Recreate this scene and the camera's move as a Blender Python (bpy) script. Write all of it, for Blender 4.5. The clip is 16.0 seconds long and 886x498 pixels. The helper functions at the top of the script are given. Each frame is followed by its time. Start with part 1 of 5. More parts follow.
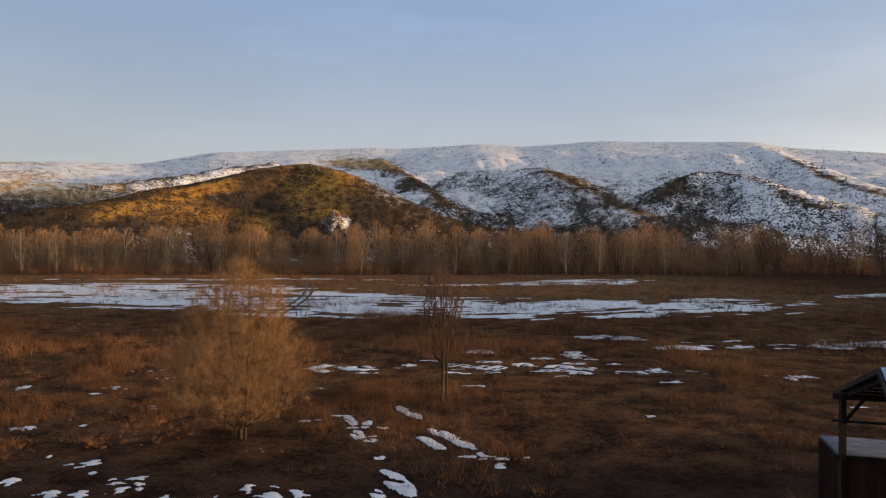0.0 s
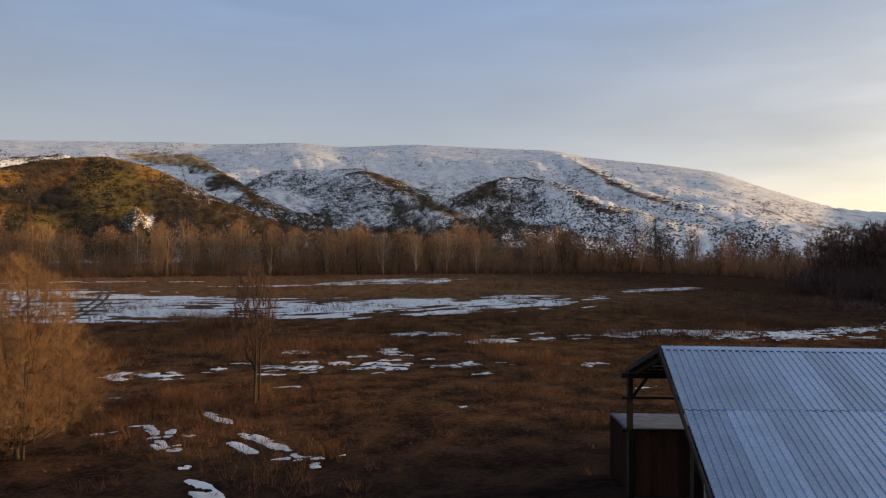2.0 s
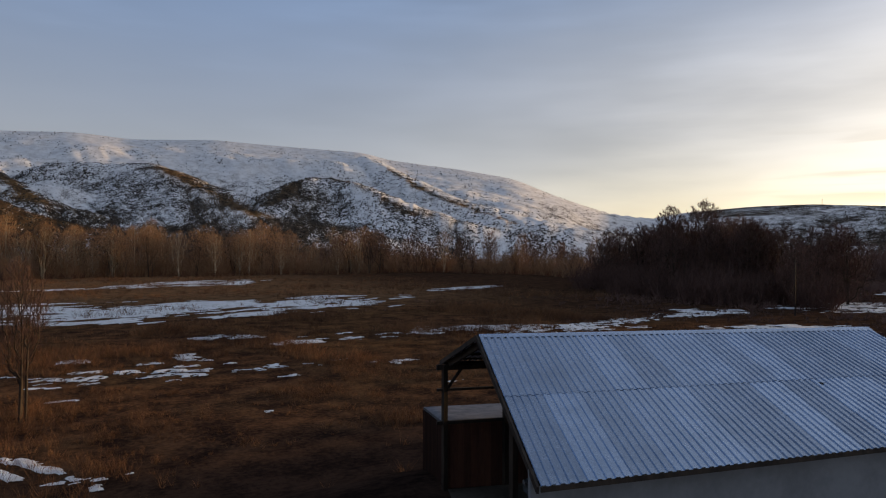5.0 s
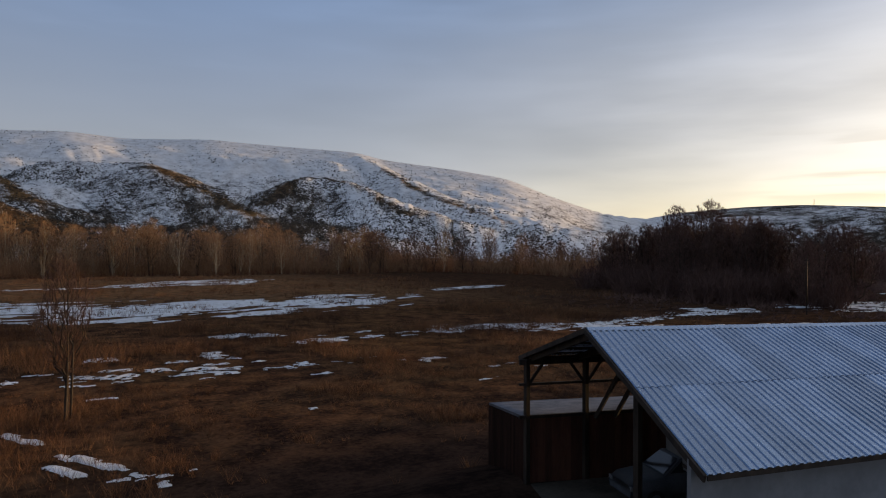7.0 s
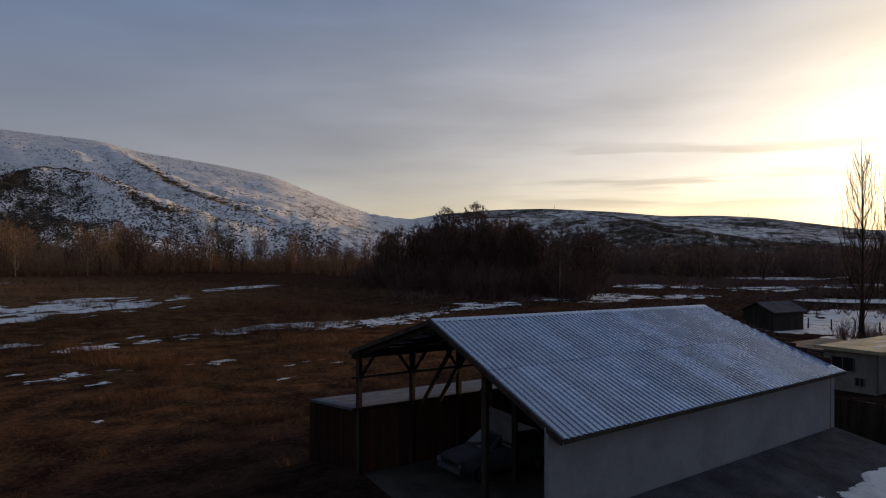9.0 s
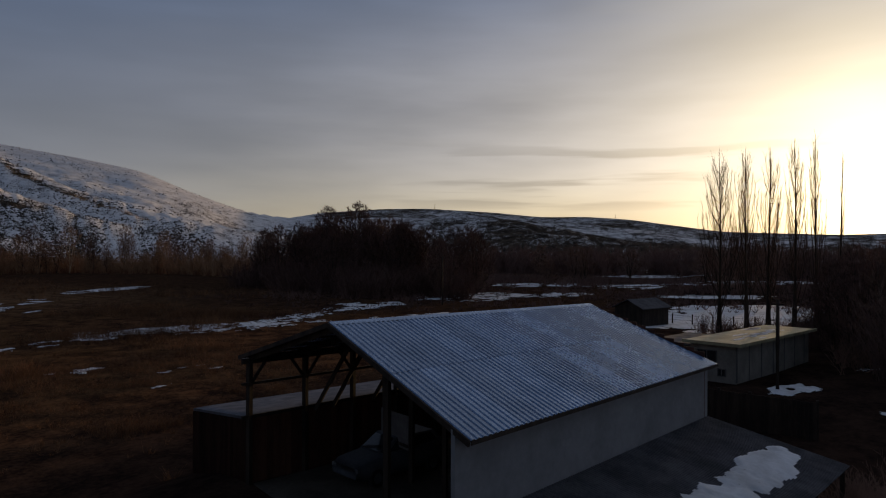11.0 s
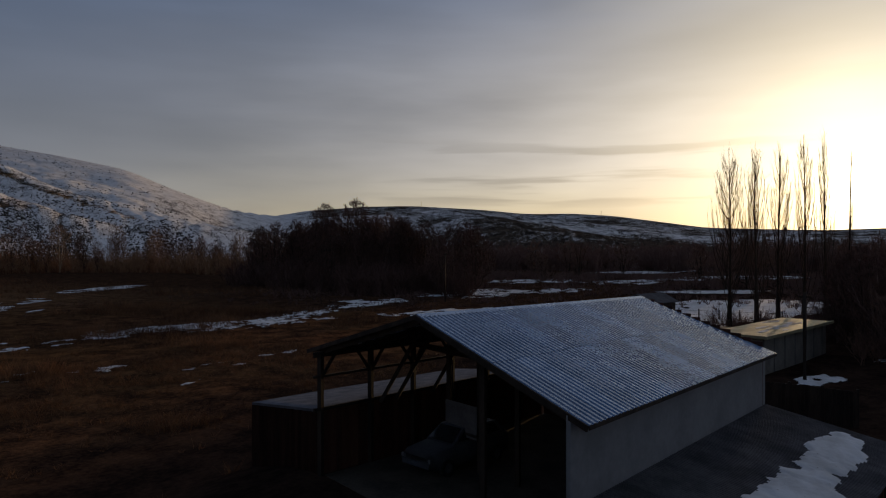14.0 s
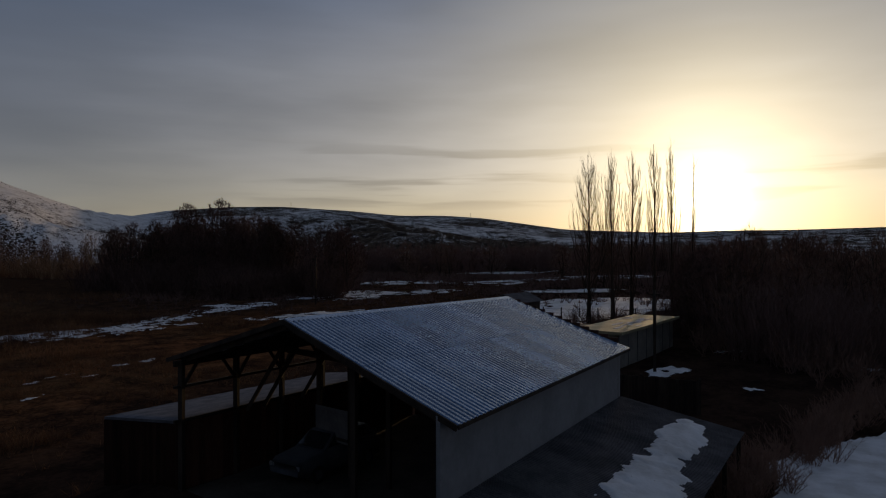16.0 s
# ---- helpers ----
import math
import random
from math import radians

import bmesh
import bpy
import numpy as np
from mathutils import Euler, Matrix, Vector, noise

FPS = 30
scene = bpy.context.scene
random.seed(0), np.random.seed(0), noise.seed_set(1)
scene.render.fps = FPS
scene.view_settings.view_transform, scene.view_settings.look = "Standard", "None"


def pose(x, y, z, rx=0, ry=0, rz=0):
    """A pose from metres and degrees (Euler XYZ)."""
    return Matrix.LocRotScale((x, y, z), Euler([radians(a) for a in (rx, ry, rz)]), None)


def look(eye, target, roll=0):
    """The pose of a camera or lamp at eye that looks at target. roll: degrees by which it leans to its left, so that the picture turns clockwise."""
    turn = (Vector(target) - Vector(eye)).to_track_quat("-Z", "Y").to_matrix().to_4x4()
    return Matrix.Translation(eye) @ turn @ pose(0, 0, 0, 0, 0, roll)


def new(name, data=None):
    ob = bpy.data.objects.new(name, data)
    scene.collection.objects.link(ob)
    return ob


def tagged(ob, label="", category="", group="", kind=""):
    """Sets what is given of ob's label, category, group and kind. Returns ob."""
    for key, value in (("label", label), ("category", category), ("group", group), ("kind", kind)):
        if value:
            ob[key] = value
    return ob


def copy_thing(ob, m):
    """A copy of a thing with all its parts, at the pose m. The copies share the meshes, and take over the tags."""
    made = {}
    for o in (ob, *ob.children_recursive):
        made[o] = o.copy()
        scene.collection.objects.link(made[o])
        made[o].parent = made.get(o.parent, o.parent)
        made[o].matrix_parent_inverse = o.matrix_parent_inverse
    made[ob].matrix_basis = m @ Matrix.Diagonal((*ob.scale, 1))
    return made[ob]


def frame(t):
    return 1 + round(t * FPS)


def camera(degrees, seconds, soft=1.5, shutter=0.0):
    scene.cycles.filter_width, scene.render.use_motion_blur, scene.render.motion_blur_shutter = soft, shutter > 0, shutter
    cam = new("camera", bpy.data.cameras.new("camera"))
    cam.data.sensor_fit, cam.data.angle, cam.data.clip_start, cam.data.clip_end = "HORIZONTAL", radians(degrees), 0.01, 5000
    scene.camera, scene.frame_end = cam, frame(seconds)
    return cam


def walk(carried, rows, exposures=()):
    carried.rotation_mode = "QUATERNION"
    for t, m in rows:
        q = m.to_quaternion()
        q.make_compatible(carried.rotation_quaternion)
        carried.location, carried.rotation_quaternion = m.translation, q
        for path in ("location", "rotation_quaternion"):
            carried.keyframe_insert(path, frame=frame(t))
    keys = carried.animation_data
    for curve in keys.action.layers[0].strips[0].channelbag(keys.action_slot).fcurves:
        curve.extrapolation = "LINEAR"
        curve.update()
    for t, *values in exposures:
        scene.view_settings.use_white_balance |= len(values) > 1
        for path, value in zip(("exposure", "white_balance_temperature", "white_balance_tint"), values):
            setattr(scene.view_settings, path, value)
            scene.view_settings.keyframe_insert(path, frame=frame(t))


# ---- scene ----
cam = camera(65.28, 16.0, soft=1.15)
ROWS = [
    (0.0, pose(0.00, 0.00, 11.01, 89.88, -0.03, 0.00)),
    (0.5, pose(-0.03, 0.04, 10.92, 89.89, -0.00, -0.26)),
    (1.0, pose(-0.02, 0.08, 10.81, 89.94, 0.10, -6.98)),
    (1.5, pose(0.05, 0.18, 10.75, 89.96, -0.04, -9.75)),
    (2.0, pose(0.13, 0.33, 10.70, 89.96, -0.06, -15.01)),
    (2.5, pose(0.11, 0.52, 10.64, 90.01, -0.09, -19.83)),
    (3.0, pose(0.14, 0.68, 10.60, 90.04, -0.14, -22.36)),
    (3.5, pose(0.25, 0.84, 10.52, 90.05, -0.10, -23.70)),
    (4.0, pose(0.42, 1.08, 10.43, 90.10, -0.13, -28.72)),
    (4.5, pose(0.48, 1.28, 10.36, 90.10, -0.10, -30.63)),
    (7.0, pose(-2.50, 3.21, 10.10, 90.11, -0.17, -31.57)),
    (7.5, pose(-3.42, 3.63, 10.07, 90.13, -0.12, -35.66)),
    (8.0, pose(-4.27, 3.88, 10.09, 90.13, -0.02, -43.80)),
    (8.5, pose(-4.79, 4.07, 10.07, 90.07, 0.01, -47.81)),
    (9.0, pose(-4.85, 4.14, 10.02, 90.10, -0.15, -50.66)),
    (9.5, pose(-4.71, 4.22, 10.03, 90.09, -0.19, -58.09)),
    (12.0, pose(-5.56, 5.44, 10.08, 90.09, -0.22, -60.69)),
    (12.5, pose(-6.00, 5.94, 10.08, 90.01, -0.09, -59.95)),
    (13.0, pose(-6.58, 6.57, 10.06, 89.94, 0.12, -59.16)),
    (13.5, pose(-6.94, 6.93, 9.99, 89.91, 0.05, -58.67)),
    (14.0, pose(-6.87, 7.14, 9.95, 89.87, 0.09, -61.68)),
    (14.5, pose(-6.74, 7.20, 9.96, 89.94, 0.08, -64.73)),
    (15.0, pose(-6.64, 7.29, 9.92, 90.01, 0.00, -66.77)),
    (15.5, pose(-6.74, 7.18, 9.95, 90.01, 0.03, -70.72)),
    (16.0, pose(-6.82, 7.12, 9.98, 89.97, 0.20, -72.27)),
]
EXPOSURES = [(0.0, 0.13, 7200, 10), (4.5, -0.32, 7000, 11), (7.0, -0.38, 6850, 11), (8.0, -0.62, 6800, 12), (9.0, -0.94, 6750, 14), (9.7, -1.17, 6680, 15), (12.0, -1.68, 6580, 13), (14.0, -1.63, 6560, 13), (16.0, -2.03, 6400, 12)]
walk(cam, ROWS, EXPOSURES)

# ---- world and sun ----
SUN_AZ, SUN_EL = radians(93.3), radians(3.8)
SUN_DIR = Vector((math.sin(SUN_AZ) * math.cos(SUN_EL), math.cos(SUN_AZ) * math.cos(SUN_EL), math.sin(SUN_EL)))


class Nodes:
    """Short way to write a node tree."""

    def __init__(self, tree):
        self.tree = tree
        tree.nodes.clear()

    def add(self, kind, **values):
        node = self.tree.nodes.new(kind)
        for key, value in values.items():
            setattr(node, key, value)
        return node

    def link(self, a, b):
        self.tree.links.new(a, b)

    def feed(self, socket, value):
        if isinstance(value, bpy.types.NodeSocket):
            self.link(value, socket)
        elif value is not None:
            socket.default_value = value

    def math(self, op, a, b=None, clamp=False):
        n = self.add("ShaderNodeMath", operation=op, use_clamp=clamp)
        self.feed(n.inputs[0], a)
        self.feed(n.inputs[1], b)
        return n.outputs[0]

    def mix(self, fac, a, b, mode="MIX"):
        n = self.add("ShaderNodeMix", data_type="RGBA", blend_type=mode)
        self.feed(n.inputs[0], fac)
        self.feed(n.inputs[6], (*a, 1) if isinstance(a, tuple) else a)
        self.feed(n.inputs[7], (*b, 1) if isinstance(b, tuple) else b)
        return n.outputs[2]

    def noise(self, coords, scale, detail=4.0, rough=0.55, stretch=None):
        if stretch:
            m = self.add("ShaderNodeMapping")
            m.inputs["Scale"].default_value = stretch
            self.link(coords, m.inputs[0])
            coords = m.outputs[0]
        n = self.add("ShaderNodeTexNoise")
        self.feed(n.inputs["Vector"], coords)
        n.inputs["Scale"].default_value = scale
        n.inputs["Detail"].default_value = detail
        n.inputs["Roughness"].default_value = rough
        return n.outputs[0]

    def ramp(self, value, lo, hi, a=0.0, b=1.0):
        n = self.add("ShaderNodeMapRange", interpolation_type="SMOOTHSTEP")
        self.feed(n.inputs[0], value)
        for i, v in enumerate((lo, hi, a, b)):
            n.inputs[i + 1].default_value = v
        return n.outputs[0]


def build_world():
    w = bpy.data.worlds.new("evening_sky")
    scene.world = w
    w.use_nodes = True
    k = Nodes(w.node_tree)
    co = k.add("ShaderNodeTexCoord").outputs["Generated"]
    sky = k.add("ShaderNodeTexSky", sky_type="NISHITA", sun_disc=False, sun_elevation=SUN_EL, sun_rotation=SUN_AZ,
                altitude=500, air_density=1.0, dust_density=1.5, ozone_density=1.5)
    sep = k.add("ShaderNodeSeparateXYZ")
    k.link(co, sep.inputs[0])
    up = k.math("MAXIMUM", sep.outputs[2], 0.0)
    dot = k.add("ShaderNodeVectorMath", operation="DOT_PRODUCT")
    k.link(co, dot.inputs[0])
    dot.inputs[1].default_value = SUN_DIR
    near = k.math("MAXIMUM", dot.outputs["Value"], 0.0)
    # thin high veil: pale by the horizon, blue above
    veil = k.mix(k.ramp(up, 0.0, 0.40), (0.52, 0.54, 0.60), (0.250, 0.380, 0.66))
    high = k.mix(k.math("POWER", near, 2.0), (0.19, 0.27, 0.44), (1.12, 1.12, 1.15))
    veil = k.mix(k.ramp(up, 0.36, 0.66), veil, high)
    away = k.ramp(dot.outputs["Value"], -1.0, 0.1, 0.80, 1.0)
    veil = k.mix(1.0, veil, away, "MULTIPLY")
    side = k.math("POWER", near, 3.1)
    low = k.ramp(up, 0.03, 0.45, 1.0, 0.06)
    veil = k.mix(k.math("MULTIPLY", side, low), veil, (2.2, 2.08, 1.92))
    rim = k.math("MULTIPLY", k.ramp(up, 0.0, 0.13, 1.0, 0.0), k.math("POWER", near, 2.6))
    veil = k.mix(k.math("MULTIPLY", rim, 0.8), veil, (2.3, 1.95, 0.95))
    # long cloud streaks
    sh = k.noise(co, 1.7, 5.0, 0.5, (1.0, 1.0, 4.5))
    fine = k.noise(co, 4.2, 4.0, 0.5, (1.0, 1.0, 8.0))
    both = k.math("ADD", k.math("MULTIPLY", sh, 0.72), k.math("MULTIPLY", fine, 0.28))
    cloud = k.ramp(both, 0.44, 0.62)
    dull = k.mix(k.math("POWER", near, 4.0), (0.36, 0.41, 0.55), (1.12, 1.12, 1.12))
    veil = k.mix(k.math("MULTIPLY", cloud, k.ramp(dot.outputs["Value"], 0.25, 0.95, 0.07, 0.40)), veil, dull)
    # grey cloud bank over the sunset
    bank = k.math("MULTIPLY", k.ramp(up, 0.07, 0.13), k.ramp(up, 0.34, 0.20))
    bank = k.math("MULTIPLY", bank, k.ramp(k.noise(co, 1.3, 5.0, 0.5, (1.0, 1.0, 7.0)), 0.34, 0.62))
    bank = k.math("MULTIPLY", bank, k.ramp(dot.outputs["Value"], 0.40, 0.92, 0.05, 0.55))
    veil = k.mix(bank, veil, k.mix(k.math("POWER", near, 5.0), (0.26, 0.31, 0.48), (0.92, 0.90, 0.89)))
    # thin streaks close to the horizon
    low_s = k.math("MULTIPLY", k.ramp(up, 0.045, 0.075), k.ramp(up, 0.17, 0.12))
    low_s = k.math("MULTIPLY", low_s, k.ramp(k.noise(co, 2.4, 4.0, 0.5, (1.0, 1.0, 16.0)), 0.52, 0.62))
    low_s = k.math("MULTIPLY", low_s, k.ramp(dot.outputs["Value"], 0.70, 0.95, 0.0, 0.62))
    veil = k.mix(low_s, veil, (0.62, 0.58, 0.56))
    bright = k.ramp(both, 0.34, 0.50, 1.08, 0.98)
    veil = k.mix(1.0, veil, bright, "MULTIPLY")
    # soft billows, stronger over the sunset than to the north
    billow = k.ramp(k.noise(co, 1.9, 3.0, 0.5, (1.0, 1.0, 4.0)), 0.32, 0.68, -1.0, 1.0)
    billow = k.math("MULTIPLY", billow, k.ramp(dot.outputs["Value"], 0.0, 0.8, 0.04, 0.15))
    veil = k.mix(1.0, veil, k.math("ADD", billow, 1.0), "MULTIPLY")
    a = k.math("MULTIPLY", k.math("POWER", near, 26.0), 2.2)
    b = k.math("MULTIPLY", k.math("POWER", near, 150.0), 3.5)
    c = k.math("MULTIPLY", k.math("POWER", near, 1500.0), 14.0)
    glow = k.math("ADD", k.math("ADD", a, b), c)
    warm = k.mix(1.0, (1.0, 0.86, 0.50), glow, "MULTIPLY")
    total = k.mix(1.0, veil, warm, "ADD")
    b1 = k.add("ShaderNodeBackground")
    k.link(sky.outputs[0], b1.inputs[0])
    b1.inputs[1].default_value = 0.05
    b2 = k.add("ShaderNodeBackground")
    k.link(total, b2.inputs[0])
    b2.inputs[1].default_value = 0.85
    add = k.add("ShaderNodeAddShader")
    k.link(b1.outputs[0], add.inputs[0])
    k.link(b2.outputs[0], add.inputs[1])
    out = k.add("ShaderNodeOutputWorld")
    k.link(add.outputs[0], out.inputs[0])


build_world()
sun_data = bpy.data.lights.new("sun", "SUN")
sun_data.energy, sun_data.angle, sun_data.color = 5.0, radians(0.7), (1.0, 0.66, 0.32)
sun = new("sun", sun_data)
sun.matrix_world = look(SUN_DIR * 100, (0, 0, 0))


# ---- materials ----
def material(name, rough=0.8, metal=0.0, spec=0.3):
    m = bpy.data.materials.new(name)
    m.use_nodes = True
    k = Nodes(m.node_tree)
    p = k.add("ShaderNodeBsdfPrincipled")
    out = k.add("ShaderNodeOutputMaterial")
    k.link(p.outputs[0], out.inputs[0])
    p.inputs["Roughness"].default_value = rough
    p.inputs["Metallic"].default_value = metal
    p.inputs["Specular IOR Level"].default_value = spec
    return m, k, p


def bump(k, p, height, strength, distance):
    n = k.add("ShaderNodeBump")
    n.inputs["Strength"].default_value = strength
    n.inputs["Distance"].default_value = distance
    k.link(height, n.inputs["Height"])
    k.link(n.outputs[0], p.inputs["Normal"])


def simple(name, dark, light, scale=3.0, rough=0.8, metal=0.0, spec=0.3, stretch=None, relief=0.3, vary=0.0, island=False):
    """Two-tone surface with grain at two scales; vary: brightness change from piece to piece."""
    m, k, p = material(name, rough, metal, spec)
    co = k.add("ShaderNodeTexCoord").outputs["Object"]
    a = k.noise(co, scale, 5.0, 0.6, stretch)
    b = k.noise(co, scale * 9, 3.0, 0.6, stretch)
    t = k.math("ADD", k.math("MULTIPLY", a, 0.7), k.math("MULTIPLY", b, 0.3))
    col = k.mix(k.ramp(t, 0.32, 0.68), dark, light)
    if vary:
        if island:
            r = k.add("ShaderNodeNewGeometry").outputs["Random Per Island"]
        else:
            r = k.add("ShaderNodeObjectInfo").outputs["Random"]
        gain = k.ramp(r, 0.0, 1.0, 1.0 - vary, 1.0 + vary)
        col = k.mix(1.0, col, gain, "MULTIPLY")
    k.link(col, p.inputs["Base Color"])
    bump(k, p, b, relief, 0.02)
    return m


def ground_material():
    m, k, p = material("earth_grass_snow", 1.0, 0.0, 0.0)
    co = k.add("ShaderNodeTexCoord").outputs["Object"]
    cover = k.add("ShaderNodeAttribute", attribute_name="snow").outputs["Fac"]
    bare = k.add("ShaderNodeAttribute", attribute_name="bare").outputs["Fac"]
    hill = k.add("ShaderNodeAttribute", attribute_name="hill").outputs["Fac"]
    # field: matted dry grass, dark thatch, damp earth
    big = k.noise(co, 0.045, 5.0, 0.6)
    mid = k.noise(co, 0.35, 5.0, 0.65)
    small = k.noise(co, 3.2, 4.0, 0.7)
    f = k.math("ADD", k.math("MULTIPLY", mid, 0.6), k.math("MULTIPLY", small, 0.4))
    field = k.mix(k.ramp(f, 0.38, 0.68), (0.028, 0.016, 0.012), (0.190, 0.090, 0.043))
    field = k.mix(k.ramp(big, 0.40, 0.66), field, k.mix(k.ramp(f, 0.35, 0.65), (0.035, 0.020, 0.013), (0.170, 0.086, 0.038)))
    # darker soil colour carries painted shade, and wet earth near the yard
    shade_fac = k.add("ShaderNodeAttribute", attribute_name="shade_tone").outputs["Fac"]
    field = k.mix(shade_fac, field, k.mix(k.ramp(f, 0.35, 0.65), (0.014, 0.009, 0.008), (0.050, 0.030, 0.022)))
    dry = k.add("ShaderNodeAttribute", attribute_name="dry_far").outputs["Fac"]
    field = k.mix(k.math("MULTIPLY", dry, 0.8), field, k.mix(k.ramp(f, 0.35, 0.65), (0.075, 0.042, 0.024), (0.27, 0.152, 0.078)))
    # hill: dry grass and sagebrush
    co = k.add("ShaderNodeAttribute", attribute_name="slope_co").outputs["Vector"]
    h1 = k.noise(co, 0.009, 6.0, 0.62)
    h2 = k.noise(co, 0.055, 6.0, 0.75)
    h3 = k.noise(co, 0.42, 2.0, 0.7)
    slope = k.mix(k.ramp(h2, 0.36, 0.64), (0.032, 0.026, 0.022), (0.108, 0.080, 0.056))
    # rust earth of the bluffs; also colours the painted sunlit band
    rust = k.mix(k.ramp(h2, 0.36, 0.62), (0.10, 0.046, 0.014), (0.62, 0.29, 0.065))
    # shaded part of the western spur, painted darker
    slope = k.mix(k.math("MULTIPLY", shade_fac, 0.6), slope, (0.020, 0.014, 0.011))
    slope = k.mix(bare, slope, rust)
    # straw-coloured grass, lightened to carry sunlight the slope does not receive
    sunlit_straw = k.add("ShaderNodeAttribute", attribute_name="sunlit_straw").outputs["Fac"]
    slope = k.mix(sunlit_straw, slope, k.mix(k.ramp(h2, 0.36, 0.62), (0.33, 0.180, 0.070), (0.72, 0.47, 0.23)))
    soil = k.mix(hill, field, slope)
    speck = k.math("ADD", k.math("MULTIPLY", h2, 0.42), k.math("MULTIPLY", h3, 0.58))
    v = k.math("ADD", cover, k.math("MULTIPLY", k.math("SUBTRACT", speck, 0.5), 3.2))
    v = k.math("ADD", v, k.math("MULTIPLY", k.math("SUBTRACT", h1, 0.5), 1.15))
    white = k.ramp(v, 0.44, 0.58)
    snow_c = k.mix(k.ramp(h2, 0.35, 0.6), (0.62, 0.59, 0.57), (0.84, 0.82, 0.81))
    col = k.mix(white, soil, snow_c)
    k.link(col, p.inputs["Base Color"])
    near_b = k.math("MULTIPLY", k.math("MULTIPLY", f, k.math("SUBTRACT", 1.0, hill)), k.math("SUBTRACT", 1.0, k.math("MULTIPLY", shade_fac, 0.8)))
    far_b = k.math("MULTIPLY", k.math("MULTIPLY", h2, hill), 3.5)
    bump(k, p, k.math("ADD", near_b, far_b), 0.6, 0.35)
    return m


def snow_material():
    m, k, p = material("old_snow", 0.85, 0.0, 0.1)
    co = k.add("ShaderNodeTexCoord").outputs["Object"]
    a = k.noise(co, 0.8, 5.0, 0.6)
    b = k.noise(co, 7.0, 4.0, 0.6)
    col = k.mix(k.ramp(a, 0.3, 0.65), (0.60, 0.59, 0.58), (0.82, 0.82, 0.83))
    col = k.mix(k.ramp(b, 0.66, 0.78), col, (0.28, 0.23, 0.18))
    k.link(col, p.inputs["Base Color"])
    bump(k, p, k.math("ADD", a, k.math("MULTIPLY", b, 0.3)), 0.5, 0.10)
    return m


def metal_roof_material(name, lo, hi, rough):
    m, k, p = material(name, rough, 0.75, 0.5)
    co = k.add("ShaderNodeTexCoord").outputs["Object"]
    a = k.noise(co, 0.9, 5.0, 0.6)
    b = k.noise(co, 11.0, 4.0, 0.65)
    r = k.add("ShaderNodeObjectInfo").outputs["Random"]
    t = k.math("ADD", k.math("MULTIPLY", a, 0.6), k.math("MULTIPLY", b, 0.4))
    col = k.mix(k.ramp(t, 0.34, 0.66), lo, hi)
    col = k.mix(1.0, col, k.ramp(r, 0.0, 1.0, 0.78, 1.12), "MULTIPLY")
    spangle = k.noise(co, 26.0, 3.0, 0.7)
    col = k.mix(1.0, col, k.ramp(spangle, 0.36, 0.64, 0.93, 1.06), "MULTIPLY")
    col = k.mix(k.ramp(b, 0.70, 0.80), col, (0.24, 0.22, 0.22))
    k.link(col, p.inputs["Base Color"])
    k.link(k.ramp(t, 0.3, 0.7, rough - 0.1, rough + 0.14), p.inputs["Roughness"])
    bump(k, p, t, 0.15, 0.01)
    return m


M_GROUND = ground_material()
M_SNOW = snow_material()
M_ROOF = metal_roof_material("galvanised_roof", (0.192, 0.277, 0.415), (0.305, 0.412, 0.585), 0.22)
M_ROOF_OLD = simple("weathered_roof", (0.065, 0.063, 0.068), (0.135, 0.130, 0.138), 1.2, 0.85, 0.0, 0.12, vary=0.12, relief=0.1)
M_WALL = simple("pale_painted_siding", (0.195, 0.195, 0.203), (0.275, 0.275, 0.284), 0.6, 0.7, relief=0.1)
M_TIMBER = simple("dark_weathered_timber", (0.018, 0.013, 0.010), (0.055, 0.038, 0.027), 2.5, 0.85, stretch=(1, 1, 0.2), vary=0.2)
# frosted roofing with the big shed's shade put into its colour
M_FROST_SHADED = simple("frosted_roofing_shaded", (0.11, 0.115, 0.13), (0.20, 0.205, 0.23), 1.4, 1.0, 0.0, 0.0, relief=0.3)
M_TARBOARD = simple("tarred_boards", (0.013, 0.007, 0.005), (0.040, 0.018, 0.012), 2.0, 0.95, 0.0, 0.05, stretch=(1, 1, 0.15), vary=0.25)
M_REDBOARD = simple("red_brown_boards", (0.048, 0.017, 0.011), (0.105, 0.040, 0.024), 2.0, 0.85, stretch=(1, 1, 0.15), vary=0.25)
M_REDTWIG = simple("red_brown_twigs", (0.11, 0.048, 0.026), (0.24, 0.108, 0.056), 0.4, 0.9)
M_GREYWOOD = simple("grey_weathered_boards", (0.07, 0.065, 0.06), (0.15, 0.14, 0.13), 1.5, 0.85, stretch=(1, 1, 0.2))
M_DIRT = simple("packed_earth", (0.05, 0.04, 0.03), (0.12, 0.095, 0.07), 0.8, 0.95)
M_BARK = simple("grey_brown_bark", (0.030, 0.020, 0.014), (0.095, 0.064, 0.042), 2.0, 0.9, stretch=(1, 1, 0.25), vary=0.25)
M_PALEBARK = simple("pale_bark", (0.34, 0.26, 0.16), (0.62, 0.50, 0.33), 1.2, 0.9, stretch=(1, 1, 0.3), vary=0.25)
M_TWIG = simple("brown_twigs", (0.22, 0.120, 0.062), (0.42, 0.240, 0.125), 0.4, 0.9, vary=0.3)
M_GOLDTWIG = simple("golden_willow_twigs", (0.16, 0.090, 0.043), (0.33, 0.188, 0.090), 0.4, 0.85, vary=0.1)
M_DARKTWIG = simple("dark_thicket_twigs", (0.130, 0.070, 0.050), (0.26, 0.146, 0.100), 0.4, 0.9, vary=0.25)
